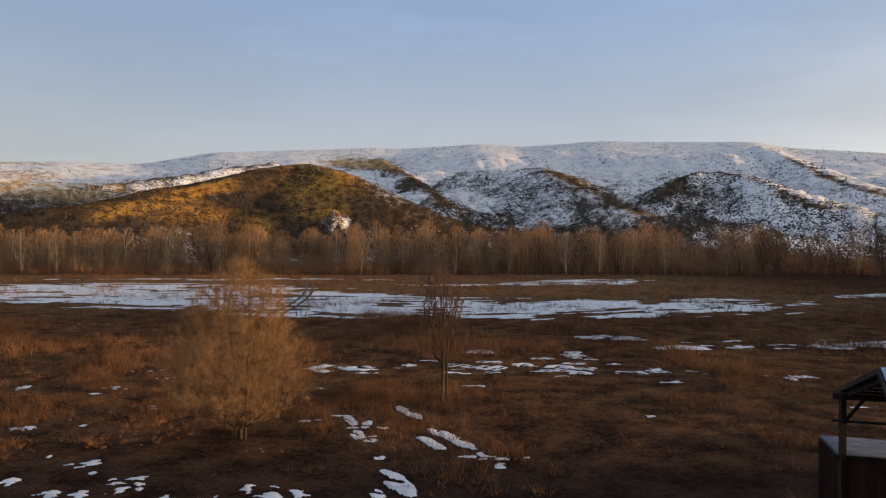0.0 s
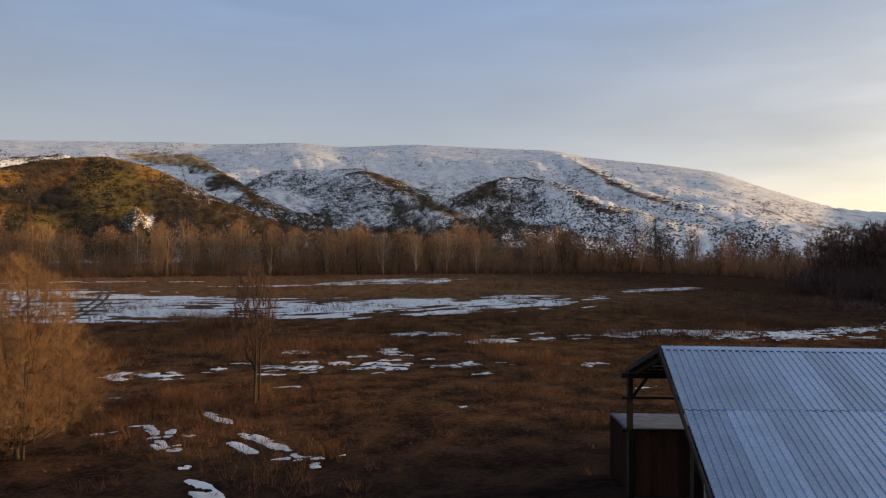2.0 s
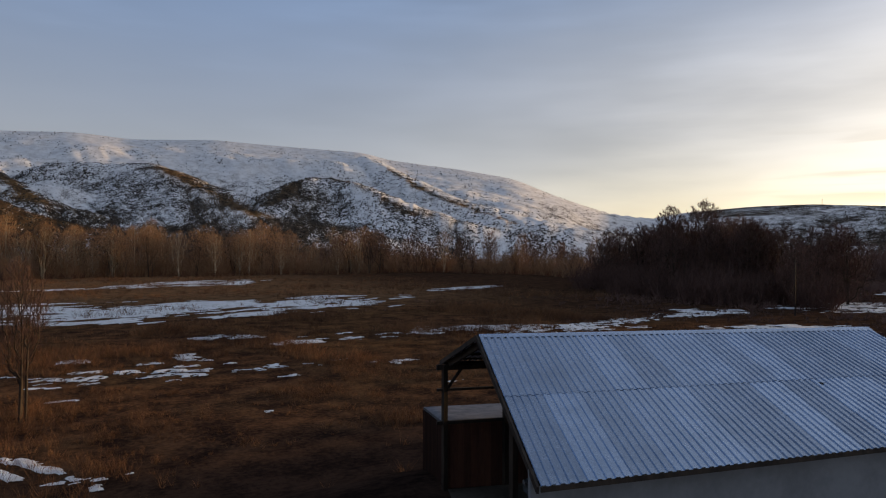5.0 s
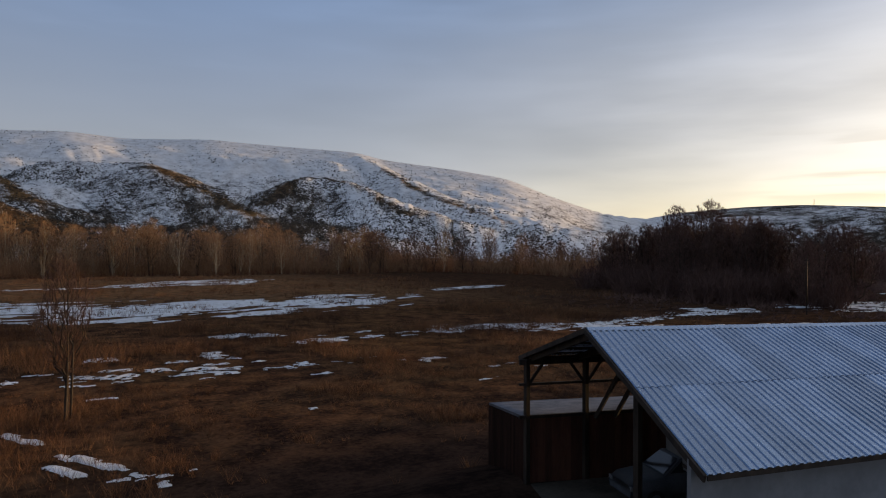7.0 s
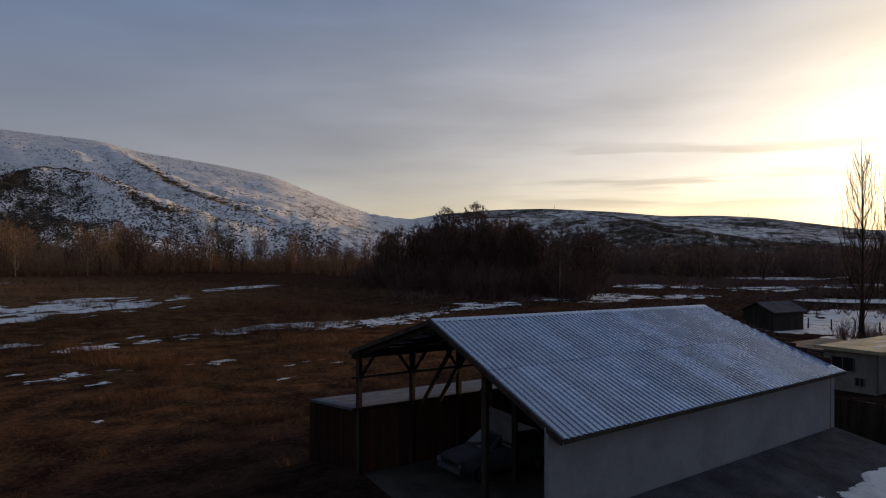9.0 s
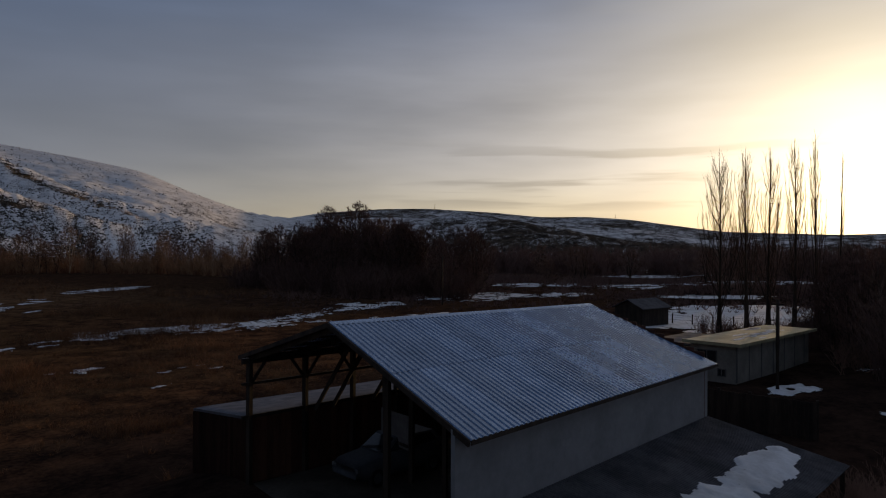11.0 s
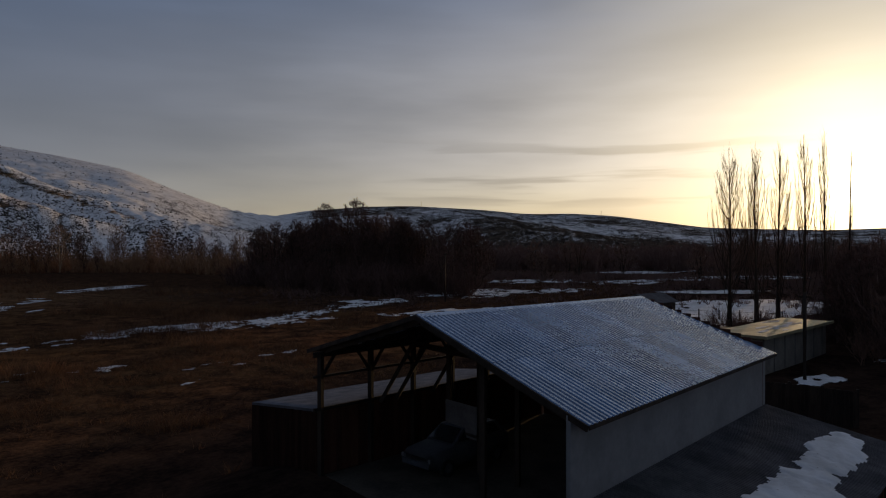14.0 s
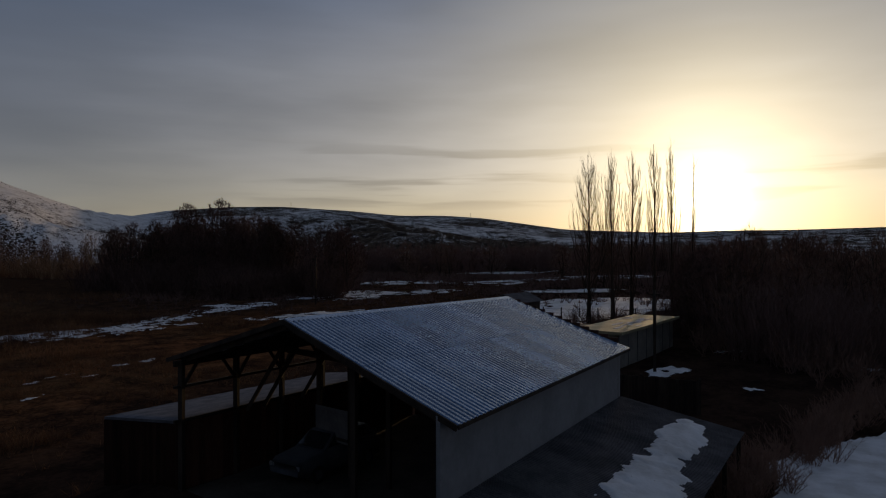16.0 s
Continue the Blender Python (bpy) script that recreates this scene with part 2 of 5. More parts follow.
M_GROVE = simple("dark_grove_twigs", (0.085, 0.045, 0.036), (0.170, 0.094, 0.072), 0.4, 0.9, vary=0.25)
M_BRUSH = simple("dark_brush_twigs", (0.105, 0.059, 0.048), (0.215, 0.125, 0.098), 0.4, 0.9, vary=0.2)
M_SAGE = simple("sagebrush_twigs", (0.030, 0.025, 0.020), (0.085, 0.066, 0.046), 0.02, 0.95, vary=0.4, island=True)
M_GRASS = simple("dry_grass", (0.046, 0.020, 0.011), (0.26, 0.122, 0.053), 0.09, 0.9, vary=0.45, island=True)
M_HOUSE = simple("tan_house_wall", (0.17, 0.150, 0.125), (0.27, 0.24, 0.20), 1.0, 0.8, relief=0.1)
M_TARROOF = simple("flat_tan_roofing", (0.24, 0.20, 0.11), (0.46, 0.40, 0.24), 0.7, 0.55, spec=0.5)
M_GLASS = material("dark_window_glass", 0.08, 0.0, 0.6)[0]
M_GLASS.node_tree.nodes["Principled BSDF"].inputs["Base Color"].default_value = (0.02, 0.022, 0.025, 1)
M_GREYPAINT = simple("pale_grey_paint", (0.05, 0.053, 0.060), (0.09, 0.095, 0.105), 1.5, 0.6, spec=0.3, relief=0.02)
M_RUBBER = simple("black_rubber", (0.012, 0.012, 0.012), (0.03, 0.03, 0.03), 5.0, 0.85)
M_CANVAS = simple("pale_plywood", (0.10, 0.09, 0.085), (0.17, 0.155, 0.15), 1.5, 0.7)


# ---- building helpers ----
class Shape:
    """Collects faces for one mesh."""

    def __init__(self):
        self.v, self.f = [], []

    def poly(self, pts):
        i = len(self.v)
        self.v += [tuple(p) for p in pts]
        self.f.append(tuple(range(i, i + len(pts))))

    def box(self, lo, hi, m=None):
        (a, b, c), (d, e, g) = lo, hi
        i = len(self.v)
        pts = [(a, b, c), (d, b, c), (d, e, c), (a, e, c), (a, b, g), (d, b, g), (d, e, g), (a, e, g)]
        self.v += [tuple(m @ Vector(p)) if m else p for p in pts]
        self.f += [tuple(i + j for j in q) for q in ((0, 3, 2, 1), (4, 5, 6, 7), (0, 1, 5, 4), (1, 2, 6, 5), (2, 3, 7, 6), (3, 0, 4, 7))]

    def beam(self, a, b, w, h):
        """A squared timber from a to b, w wide and h deep."""
        a, b = Vector(a), Vector(b)
        d = b - a
        m = Matrix.Translation(a) @ d.to_track_quat("Z", "Y").to_matrix().to_4x4()
        self.box((-w / 2, -h / 2, 0), (w / 2, h / 2, d.length), m)

    def tube(self, path, radii, sides=6, cap=True):
        base = len(self.v)
        n = len(path)
        for i, p in enumerate(path):
            d = Vector(path[min(i + 1, n - 1)]) - Vector(path[max(i - 1, 0)])
            q = d.to_track_quat("Z", "Y")
            for j in range(sides):
                t = 2 * math.pi * j / sides
                self.v.append(tuple(Vector(p) + q @ Vector((radii[i] * math.cos(t), radii[i] * math.sin(t), 0))))
        for i in range(n - 1):
            for j in range(sides):
                a, b = base + i * sides + j, base + i * sides + (j + 1) % sides
                self.f.append((a, b, b + sides, a + sides))
        if cap:
            self.f.append(tuple(base + (n - 1) * sides + j for j in range(sides)))

    def spike(self, a, d, r):
        """A twig: three-sided, tapering to a point."""
        i = len(self.v)
        x = d.orthogonal().normalized()
        y = d.cross(x).normalized()
        self.v += [tuple(a + r * x), tuple(a - 0.5 * r * x + 0.87 * r * y), tuple(a - 0.5 * r * x - 0.87 * r * y), tuple(a + d)]
        self.f += [(i, i + 1, i + 3), (i + 1, i + 2, i + 3), (i + 2, i, i + 3)]

    def mesh(self, name, mat, smooth=False):
        me = bpy.data.meshes.new(name)
        me.from_pydata(self.v, [], self.f)
        me.materials.append(mat)
        if smooth:
            me.polygons.foreach_set("use_smooth", [True] * len(me.polygons))
        me.update()
        return me


def part(name, shape, mat, parent, label="", smooth=False):
    me = shape if isinstance(shape, bpy.types.Mesh) else shape.mesh(name, mat, smooth)
    ob = new(name, me)
    ob.parent = parent
    if label:
        tagged(ob, label)
    return ob


def thing(name, m, label, category, group="", kind=""):
    ob = new(name)
    ob.empty_display_size = 0.3
    ob.matrix_world = m if isinstance(m, Matrix) else Matrix.Translation(m)
    return tagged(ob, label, category, group, kind)


def sm(x, lo, hi):
    t = np.clip((x - lo) / (hi - lo), 0, 1)
    return t * t * (3 - 2 * t)


def fbm(x, y, scale, octaves=4, seed=0.0):
    v, a, s = 0.0, 1.0, scale
    for _ in range(octaves):
        v += a * noise.noise((x * s + seed, y * s - seed, seed * 0.37))
        a *= 0.5
        s *= 2.1
    return v


fbm_v = np.vectorize(fbm, otypes=[float], excluded=(2, 3, 4))


# ---- terrain ----
def near_ground(x, y):
    """Meadow at 0 and the low terrace on which the farmyard stands."""
    terrace = 1.5 * sm(x, 1, 9) * (1 - sm(y - 0.10 * x, 22, 30)) * (1 - 0.55 * sm(x, 55, 95))
    behind = 0.8 * (1 - sm(y, 6, 22))
    wave = 0.12 * np.sin(x * 0.11 + 1.3) * np.sin(y * 0.085 + 0.4) + 0.05 * np.sin(x * 0.41) * np.cos(y * 0.37)
    return np.maximum(terrace, behind) + wave


def gz(x, y):
    return float(near_ground(np.float64(x), np.float64(y)))


# skyline: azimuth, elevation (degrees)
SKY_AZ = [-60, -40, -32.6, -29, -23.6, -18.3, -11.7, -6.2, -3.9, 3.1, 6.8, 12.7, 24.4, 26.3, 32.6, 36.8, 40.3, 44.5, 47.9, 50, 55.2, 59, 64.6, 68.4, 72.1, 75.4, 82.3, 90.2, 94.3, 99, 105, 125]
SKY_EL = [5.0, 5.7, 5.95, 6.2, 6.3, 7.44, 7.85, 8.15, 8.09, 8.5, 8.25, 8.55, 7.95, 7.4, 6.6, 5.85, 4.4, 2.95, 2.5, 2.95, 3.35, 3.42, 3.1, 2.72, 2.73, 2.5, 1.5, 1.2, 1.3, 1.3, 1.4, 1.6]
# spurs: ((azimuth, elevation, distance) along the ridge line, half width in metres)
SPURS = [
    (((8.2, 6.75, 1450), (11.5, 5.0, 1160), (15.9, 2.4, 820)), 330, 1.0),
    (((2.0, 6.4, 1520), (8.2, 6.7, 1450)), 280, 1.0),
    (((16.9, 3.3, 930), (18.8, 5.2, 1100), (21.2, 6.05, 1220), (24.2, 5.1, 1100), (28.8, 2.5, 820)), 230, 1.0),
    (((24.5, 7.9, 2030), (29.0, 5.2, 1520), (36.6, 1.8, 900)), 330, 1.0),
    (((-27.5, 2.7, 820), (-19.0, 5.1, 1050), (-11.4, 6.85, 1250), (-8.0, 5.8, 1100), (-6.0, 3.3, 870)), 260, 1.0),
    (((-35.0, 3.4, 1300), (-24.0, 5.0, 1520), (-14.0, 7.0, 1800)), 290, 1.0),
    (((62.0, 2.9, 2200), (66.0, 2.3, 1750), (70.0, 1.3, 1300)), 380, 1.0),
    (((-5.5, 7.6, 2000), (-2.0, 5.5, 1500), (1.0, 3.0, 950)), 200, 1.0),
]


def on_ray(az, el, r):
    a = math.radians(az)
    return np.array([r * math.sin(a), r * math.cos(a), 10.5 + r * math.tan(math.radians(el))])


def terrain(az, r):
    """Height of the land at azimuths (degrees) and distances, and its cover."""
    a = np.radians(az)
    x, y = r * np.sin(a), r * np.cos(a)
    el = sum(np.interp(az + o, SKY_AZ, SKY_EL, left=4.0, right=1.6) for o in (-1.6, -0.8, 0.0, 0.8, 1.6)) / 5
    west = 1 - sm(az, 40, 50)
    crest = 2200 * west + 3000 * (1 - west)
    foot = 600 * west + 900 * (1 - west)
    s = np.clip((r - foot) / (crest - foot), 0, 1)
    prof = s ** 1.45
    top = 10.5 + crest * np.tan(np.radians(el))
    # scale so that the hill's visible edge stands at the wanted elevation
    base = prof * top
    big = fbm_v(x, y, 1 / 560.0, 4, 3.1)
    mid = fbm_v(x, y, 1 / 150.0, 4, 8.7)
    gully = 1 - np.minimum(1, 2.2 * np.abs(fbm_v(az * 0.55 + 0.8 * big, r / 900.0, 1.0, 3, 6.3)))
    rise = sm(r, foot, foot + 300)
    edge = 1 - sm(s, 0.72, 1.0)
    tall = np.clip(el / 7.0, 0.25, 1.1)
    h = base + rise * edge * (big * 36 + mid * 1.2 - gully * 1.5 * sm(s, 0.02, 0.3)) * tall
    spur_no = np.full(h.shape, -1)
    crestline = np.full(h.shape, 1e3)
    for no, (line, width, k) in enumerate(SPURS):
        keys = np.array(line)
        ts = np.linspace(0, len(line) - 1, 6 * len(line))
        wave = np.convolve(np.pad(np.stack([np.interp(ts, range(len(line)), keys[:, c]) for c in range(3)], 1), ((3, 3), (0, 0)), mode="edge")[:, 1], np.ones(7) / 7, mode="valid")
        pts = [on_ray(np.interp(t, range(len(line)), keys[:, 0]), wv, np.interp(t, range(len(line)), keys[:, 2])) for t, wv in zip(ts, wave)]
        best = np.full(h.shape, -1e9)
        near = np.full(h.shape, 1e3)
        for p, q in zip(pts, pts[1:]):
            d = q[:2] - p[:2]
            t = np.clip(((x - p[0]) * d[0] + (y - p[1]) * d[1]) / (d @ d), 0, 1)
            dist = np.hypot(x - p[0] - t * d[0], y - p[1] - t * d[1])
            z = p[2] + t * (q[2] - p[2])
            fall = z * (1 - (np.sqrt((np.clip(dist / width, 0, 1.4)) ** 2 + 0.03) - 0.17) * 1.15)
            best = np.maximum(best, fall)
            near = np.minimum(near, dist)
        best = best + rise * (mid * 3.5 + big * 7.0 - gully * 2.5 * (no != 4))
        spur_no = np.where(best > h, no, spur_no)
        crestline = np.where(best > h, near, crestline)
        h = np.maximum(h, best)
    h = np.maximum(h, 0)
    plateau = np.clip((r - crest) / 1500, 0, 1)
    h = h * (1 - 0.5 * plateau)
    flat = near_ground(x, y) * (1 - sm(r, 250, 400))
    return np.maximum(h, 0) + flat, x, y, s, big, mid, spur_no, crestline, gully


def build_ground():
    fine = np.arange(-42, 114.01, 0.16)
    rough = np.arange(116, 318.01, 2.0)
    az = np.concatenate([fine, rough])
    r = np.concatenate([np.geomspace(2.5, 120, 64), np.linspace(126, 420, 44), np.linspace(430, 2420, 150), np.geomspace(2480, 4800, 16)])
    A, R = np.meshgrid(az, r, indexing="ij")
    h, x, y, s, big, mid, spur, crestline, gully = terrain(A, R)
    # snow-filled fan at the mouth of a gully
    fan = on_ray(-8.9, 3.5, 730)
    h = np.maximum(h, fan[2] - 1.5 * np.hypot(x - fan[0], 0.5 * (y - fan[1])) + 1.2 * np.sin((x - fan[0]) * 0.9))
    # the visible skyline must meet the wanted one: rescale each ray
    el = np.interp(az, SKY_AZ, SKY_EL, left=4.0, right=1.6)
    el = np.convolve(np.pad(el, 5, mode="edge"), np.ones(11) / 11, mode="valid")
    ang = (h - 10.5) / R
    seen = np.where(R > 420, ang, -1).max(axis=1)
    gain = np.tan(np.radians(el)) / np.maximum(seen, 0.01)
    gain = np.convolve(np.pad(gain, 3, mode="edge"), np.ones(7) / 7, mode="valid")
    h = np.where(R > 420, h + (h - 10.5) * (np.clip(gain, 0.6, 1.7) - 1)[:, None] * sm(R, 1300, 1900), h)
    n, m = A.shape
    co = np.stack([x, y, h], axis=2).reshape(-1, 3)
    idx = np.arange(n * m).reshape(n, m)
    nxt = np.roll(idx, -1, axis=0)
    quads = np.stack([idx[:, :-1], idx[:, 1:], nxt[:, 1:], nxt[:, :-1]], axis=2).reshape(-1, 4)
    centre = len(co)
    co = np.vstack([co, [[0, 0, gz(0, 0)]]])
    tris = [(centre, int(a), int(b)) for a, b in zip(nxt[:, 0], idx[:, 0])]
    me = bpy.data.meshes.new("ground")
    me.from_pydata(co.tolist(), [], quads[:, ::-1].tolist() + tris)
    me.polygons.foreach_set("use_smooth", [True] * len(me.polygons))
    hill = sm(R, 420, 600)
    # snow lies on the heights and in hollows, thin on the wind-swept ridge lines and the warm western spur
    height = np.clip(h / 300, 0, 1.2)
    # eroded cliffs, plus the orange sunlit flank near azimuth -21.5 painted in
    cliff_sun = np.exp(-((A + 10.0) / 1.9) ** 2) * sm(height, 0.12, 0.2) + 0.9 * np.exp(-((A + 21.5) / 4.5) ** 2) * np.exp(-((height - 0.20) / 0.07) ** 2) + 0.6 * np.exp(-((A + 15.0) / 1.2) ** 2) * (1 - sm(height, 0.1, 0.22))
    dry = np.where(spur == 4, 1.0, 0.0) * (0.6 + 0.4 * sm(mid, -0.4, 0.3))
    snow = 0.58 + 0.34 * height + 0.26 * big + 0.16 * mid
    snow = snow + 0.13 * np.where((spur == -1) | (spur == 3), 1.0, 0.0) * sm(height, 0.35, 0.7)
    snow = snow - 0.56 * dry - 0.5 * np.where(spur == 4, cliff_sun, 0.0)
    snow = snow - np.select([spur == 0, spur == 1, spur == 2, spur == 3, spur == 5, spur == 6, spur == 7], [0.17, 0.06, 0.25, 0.03, 0.11, 0.15, 0.27], 0.0)
    snow = snow + 0.22 * (spur == 2) * sm(A, 22.0, 25.0)
    snow = snow - 0.34 * np.exp(-(crestline / 11.0) ** 2) - 0.20 * sm(gully, 0.72, 0.98) * (1 - height)
    snow = snow - 0.17 * sm(A, 46, 54) * (1 - 0.6 * sm(height, 0.30, 0.48))
    snow = snow - 0.24 * sm(-A, 22, 28) - 0.60 * np.exp(-((A + 6.6) / 3.4) ** 4) * np.exp(-((np.degrees(np.arctan2(h - 10.5, R)) - 6.9) / 0.55) ** 2)
    elev = np.degrees(np.arctan2(h - 10.5, R))
    snow = snow - 0.55 * np.exp(-((A + 13.5) / 3.2) ** 4) * (1 - sm(elev, 5.9, 6.6)) * np.where(spur == 4, 1.0, 0.0)
    snow = snow + 0.45 * np.exp(-(np.hypot(x - fan[0], 0.5 * (y - fan[1])) / 19.0) ** 4)
    snow = np.where(R > 2440, 0.9 - 0.5 * sm(A, 46, 52), snow) * hill - 1.2 * (1 - hill)
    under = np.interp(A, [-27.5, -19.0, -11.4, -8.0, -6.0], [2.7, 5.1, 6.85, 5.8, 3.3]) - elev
    # low sunlight on the flank below the ridge, painted as an orange band
    sun_band = sm(under, 0.0, 0.15) * (1 - sm(under, 0.9 + 0.25 * mid, 1.4 + 0.25 * mid)) * sm(A, -28.5, -25.5) * (1 - sm(A, -17.5, -15.5))
    snow = snow - 0.7 * sun_band
    bare = np.clip(np.where(spur == 4, 0.10 + 1.6 * cliff_sun, 0.0) + np.select([spur == 3, spur == 0, spur == 2], [0.9, 0.45, 0.12], 0.3) * np.exp(-(crestline / 26.0) ** 2), 0, 1) * hill * (1 - sm(A, 42, 50)) * np.clip(0.62 + 1.1 * mid, 0, 1)
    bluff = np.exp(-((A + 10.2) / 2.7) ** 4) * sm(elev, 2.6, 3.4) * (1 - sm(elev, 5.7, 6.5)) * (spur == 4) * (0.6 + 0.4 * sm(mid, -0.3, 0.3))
    bare = np.maximum(bare, np.maximum(0.95 * sun_band, bluff) * hill)
    # dry straw grass on the west plateau and crest, painted sun-bright
    sunlit_straw = np.clip(0.95 * sm(-A, 23, 27) * sm(height, 0.25, 0.42) + 0.8 * np.exp(-((A + 6.6) / 3.4) ** 4) * np.exp(-((np.degrees(np.arctan2(h - 10.5, R)) - 6.9) / 0.55) ** 2), 0, 1) * hill
    # shade painted by position: near meadow (wet soil too), flats, spur flank
    shade_tone = np.maximum(0.6 * sm(x, 60, 95), 0.95 * (1 - sm(y, 31, 46)) * (0.75 * sm(x, -45, -15) + 0.25 * sm(x, -14, 6))) * (1 - hill)
    shade_tone = shade_tone + 0.9 * (spur == 4) * np.clip(1 - sun_band - 0.9 * bluff, 0, 1) * (1 - sm(elev, 6.3, 6.8)) * hill
    dry_far = sm(y, 96, 150) * (1 - sm(x, 60, 130)) * (1 - hill)
    for name, val in (("snow", snow), ("bare", bare), ("hill", hill), ("shade_tone", shade_tone), ("sunlit_straw", sunlit_straw), ("dry_far", dry_far)):
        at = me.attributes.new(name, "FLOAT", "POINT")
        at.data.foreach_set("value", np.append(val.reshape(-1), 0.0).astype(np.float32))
    across = np.stack([np.radians(A) * 1500, h * 1.25 + R * 0.12, np.zeros_like(h)], axis=2).reshape(-1, 3)
    at = me.attributes.new("slope_co", "FLOAT_VECTOR", "POINT")
    at.data.foreach_set("vector", np.vstack([across, [[0, 0, 0]]]).astype(np.float32).reshape(-1))
    me.materials.append(M_GROUND)
    me.update()
    ob = new("ground", me)
    tagged(ob, "brown winter meadow rising to snow-dusted sagebrush hills", "ground", kind="structure")
    sagebrush(A, R, x, y, h, spur, crestline, gully, elev)


def sagebrush(A, R, x, y, h, spur, crestline, gully, elev):
    """Bushes scattered over the hillsides: thick on the spurs and ridge lines, thin on the open snow."""
    rise = np.zeros_like(elev)
    rise[:, 1:] = np.maximum(elev[:, 1:] - elev[:, :-1], 0)
    thick = 0.22 + np.select([spur == 0, spur == 1, spur == 2, spur == 3, spur == 4, spur == 5, spur == 7], [1.0, 0.9, 1.3, 0.45, 0.35, 0.8, 0.9], 0.0)
    thick = thick - 0.8 * (spur == 2) * sm(A, 22.0, 25.0)
    thick = thick + 1.6 * np.exp(-(crestline / 14.0) ** 2) + 0.5 * sm(gully, 0.7, 0.95)
    clump = np.clip(0.55 + 1.5 * fbm_v(np.radians(A) * 1500, h * 1.25 + R * 0.12, 1 / 70.0, 3, 12.3), 0.05, 1.6)
    weight = rise * thick * clump * ((R > 560) & (R < 2360) & (A > -36) & (A < 80) & (np.hypot(A + 8.9, (R - 730) / 60.0) > 2.2)) 
    weight = weight.reshape(-1)
    rg = np.random.RandomState(6)
    pick = rg.choice(weight.size, 30000, p=weight / weight.sum())
    n, m = A.shape
    i, j = np.minimum(pick // m, n - 2), np.minimum(pick % m, m - 2)
    u, v = rg.rand(len(pick)), rg.rand(len(pick))

    def at(g):
        return (g[i, j] * (1 - u) + g[i + 1, j] * u) * (1 - v) + (g[i, j + 1] * (1 - u) + g[i + 1, j + 1] * u) * v

    size = rg.uniform(0.45, 1.25, len(pick)) ** 1.6 * np.minimum(0.55 + at(R) / 2200.0, 1.25)
    base = np.stack([at(x), at(y), at(h)], 1)
    turn = rg.uniform(0, 6.283, len(pick))
    vs, fs = [], []
    for ring, (wide, high) in enumerate(((0.8, -0.4), (1.0, 0.45))):
        for q in range(5):
            a = turn + q * 1.2566
            w = wide * size * rg.uniform(0.7, 1.3, len(pick))
            vs.append(base + np.stack([w * np.cos(a), w * np.sin(a), high * size * rg.uniform(0.8, 1.2, len(pick))], 1))
    vs.append(base + np.stack([0 * size, 0 * size, size * rg.uniform(0.9, 1.3, len(pick))], 1))
    co = np.stack(vs, 1).reshape(-1, 3)
    one = [(q, (q + 1) % 5, 5 + (q + 1) % 5, 5 + q) for q in range(5)]
    tips = [(5 + q, 5 + (q + 1) % 5, 10) for q in range(5)]
    for b in range(0, 11 * len(pick), 11):
        fs += [tuple(b + c for c in f) for f in one] + [tuple(b + c for c in f) for f in tips]
    me = bpy.data.meshes.new("sagebrush")
    me.from_pydata(co.tolist(), [], fs)
    me.materials.append(M_SAGE)
    tagged(new("sagebrush", me), "dark sagebrush bushes scattered over the snowy hillsides", "bushes", kind="stuff")


build_ground()


# ---- snow patches ----
def snow_patch(cx, cy, rx, ry, turn, broken, cell, label, stretch=3.0, base=None):
    """Old snow lying on the ground inside a ragged oval, thin at its rim."""
    c, s = math.cos(math.radians(turn)), math.sin(math.radians(turn))
    nx, ny = int(2.3 * rx / cell) + 2, int(2.3 * ry / cell) + 2
    val, pos = {}, {}
    for i in range(nx):
        for j in range(ny):
            u, v = (i - nx / 2) * cell, (j - ny / 2) * cell
            x, y = cx + c * u - s * v, cy + s * u + c * v
            wl = min(max(ry * 0.55, 0.5), 5.0) * (0.6 if broken > 1.5 else 1.0)
            n = fbm(u / stretch, v, 1.0 / wl, 5, cx * 0.13 + cy * 0.07)
            f = min(1 - (u / rx) ** 2 - (v / ry) ** 2, 0.45) - 0.22 + broken * n
            val[i, j] = f
            pos[i, j] = (x, y)
    sh, ids = Shape(), {}
    for i in range(nx - 1):
        for j in range(ny - 1):
            k = [(i, j), (i + 1, j), (i + 1, j + 1), (i, j + 1)]
            if sum(val[q] > 0 for q in k) < 3:
                continue
            face = []
            for q in k:
                if q not in ids:
                    ids[q] = len(sh.v)
                    x, y = pos[q]
                    x += cell * 0.3 * noise.noise((x * 2.1, y * 2.1, 0.5))
                    y += cell * 0.3 * noise.noise((x * 2.1, y * 2.1, 7.5))
                    sh.v.append((x, y, gz(x, y) + 0.03 + min(0.16, 0.13 * ry) * min(max(val[q], -0.1), 0.6)))
                face.append(ids[q])
            sh.f.append(tuple(face))
    if len(sh.f) < 2:
        return
    ob = new("snow_patch", sh.mesh("snow_patch", M_SNOW, True))
    tagged(ob, label, "snow patch", "snow patches on the meadow", "stuff")


BAND = [(-95, 172, 66, 44, 0, 0.75, 1.2), (-45, 150, 36, 26, 0, 1.5, 0.8), (-8, 128, 34, 20, 0, 1.5, 0.6), (36, 128, 36, 18, 20, 0.95, 0.6),
        (45, 222, 24, 16, 20, 1.0, 1.2), (-75, 238, 60, 6, 0, 1.2, 1.5), (20, 205, 30, 5, 4, 1.6, 1.0), (102, 160, 16, 5, 12, 1.0, 0.8)]
for row in BAND:
    snow_patch(*row, "long broken strip of old snow lying across the brown meadow")
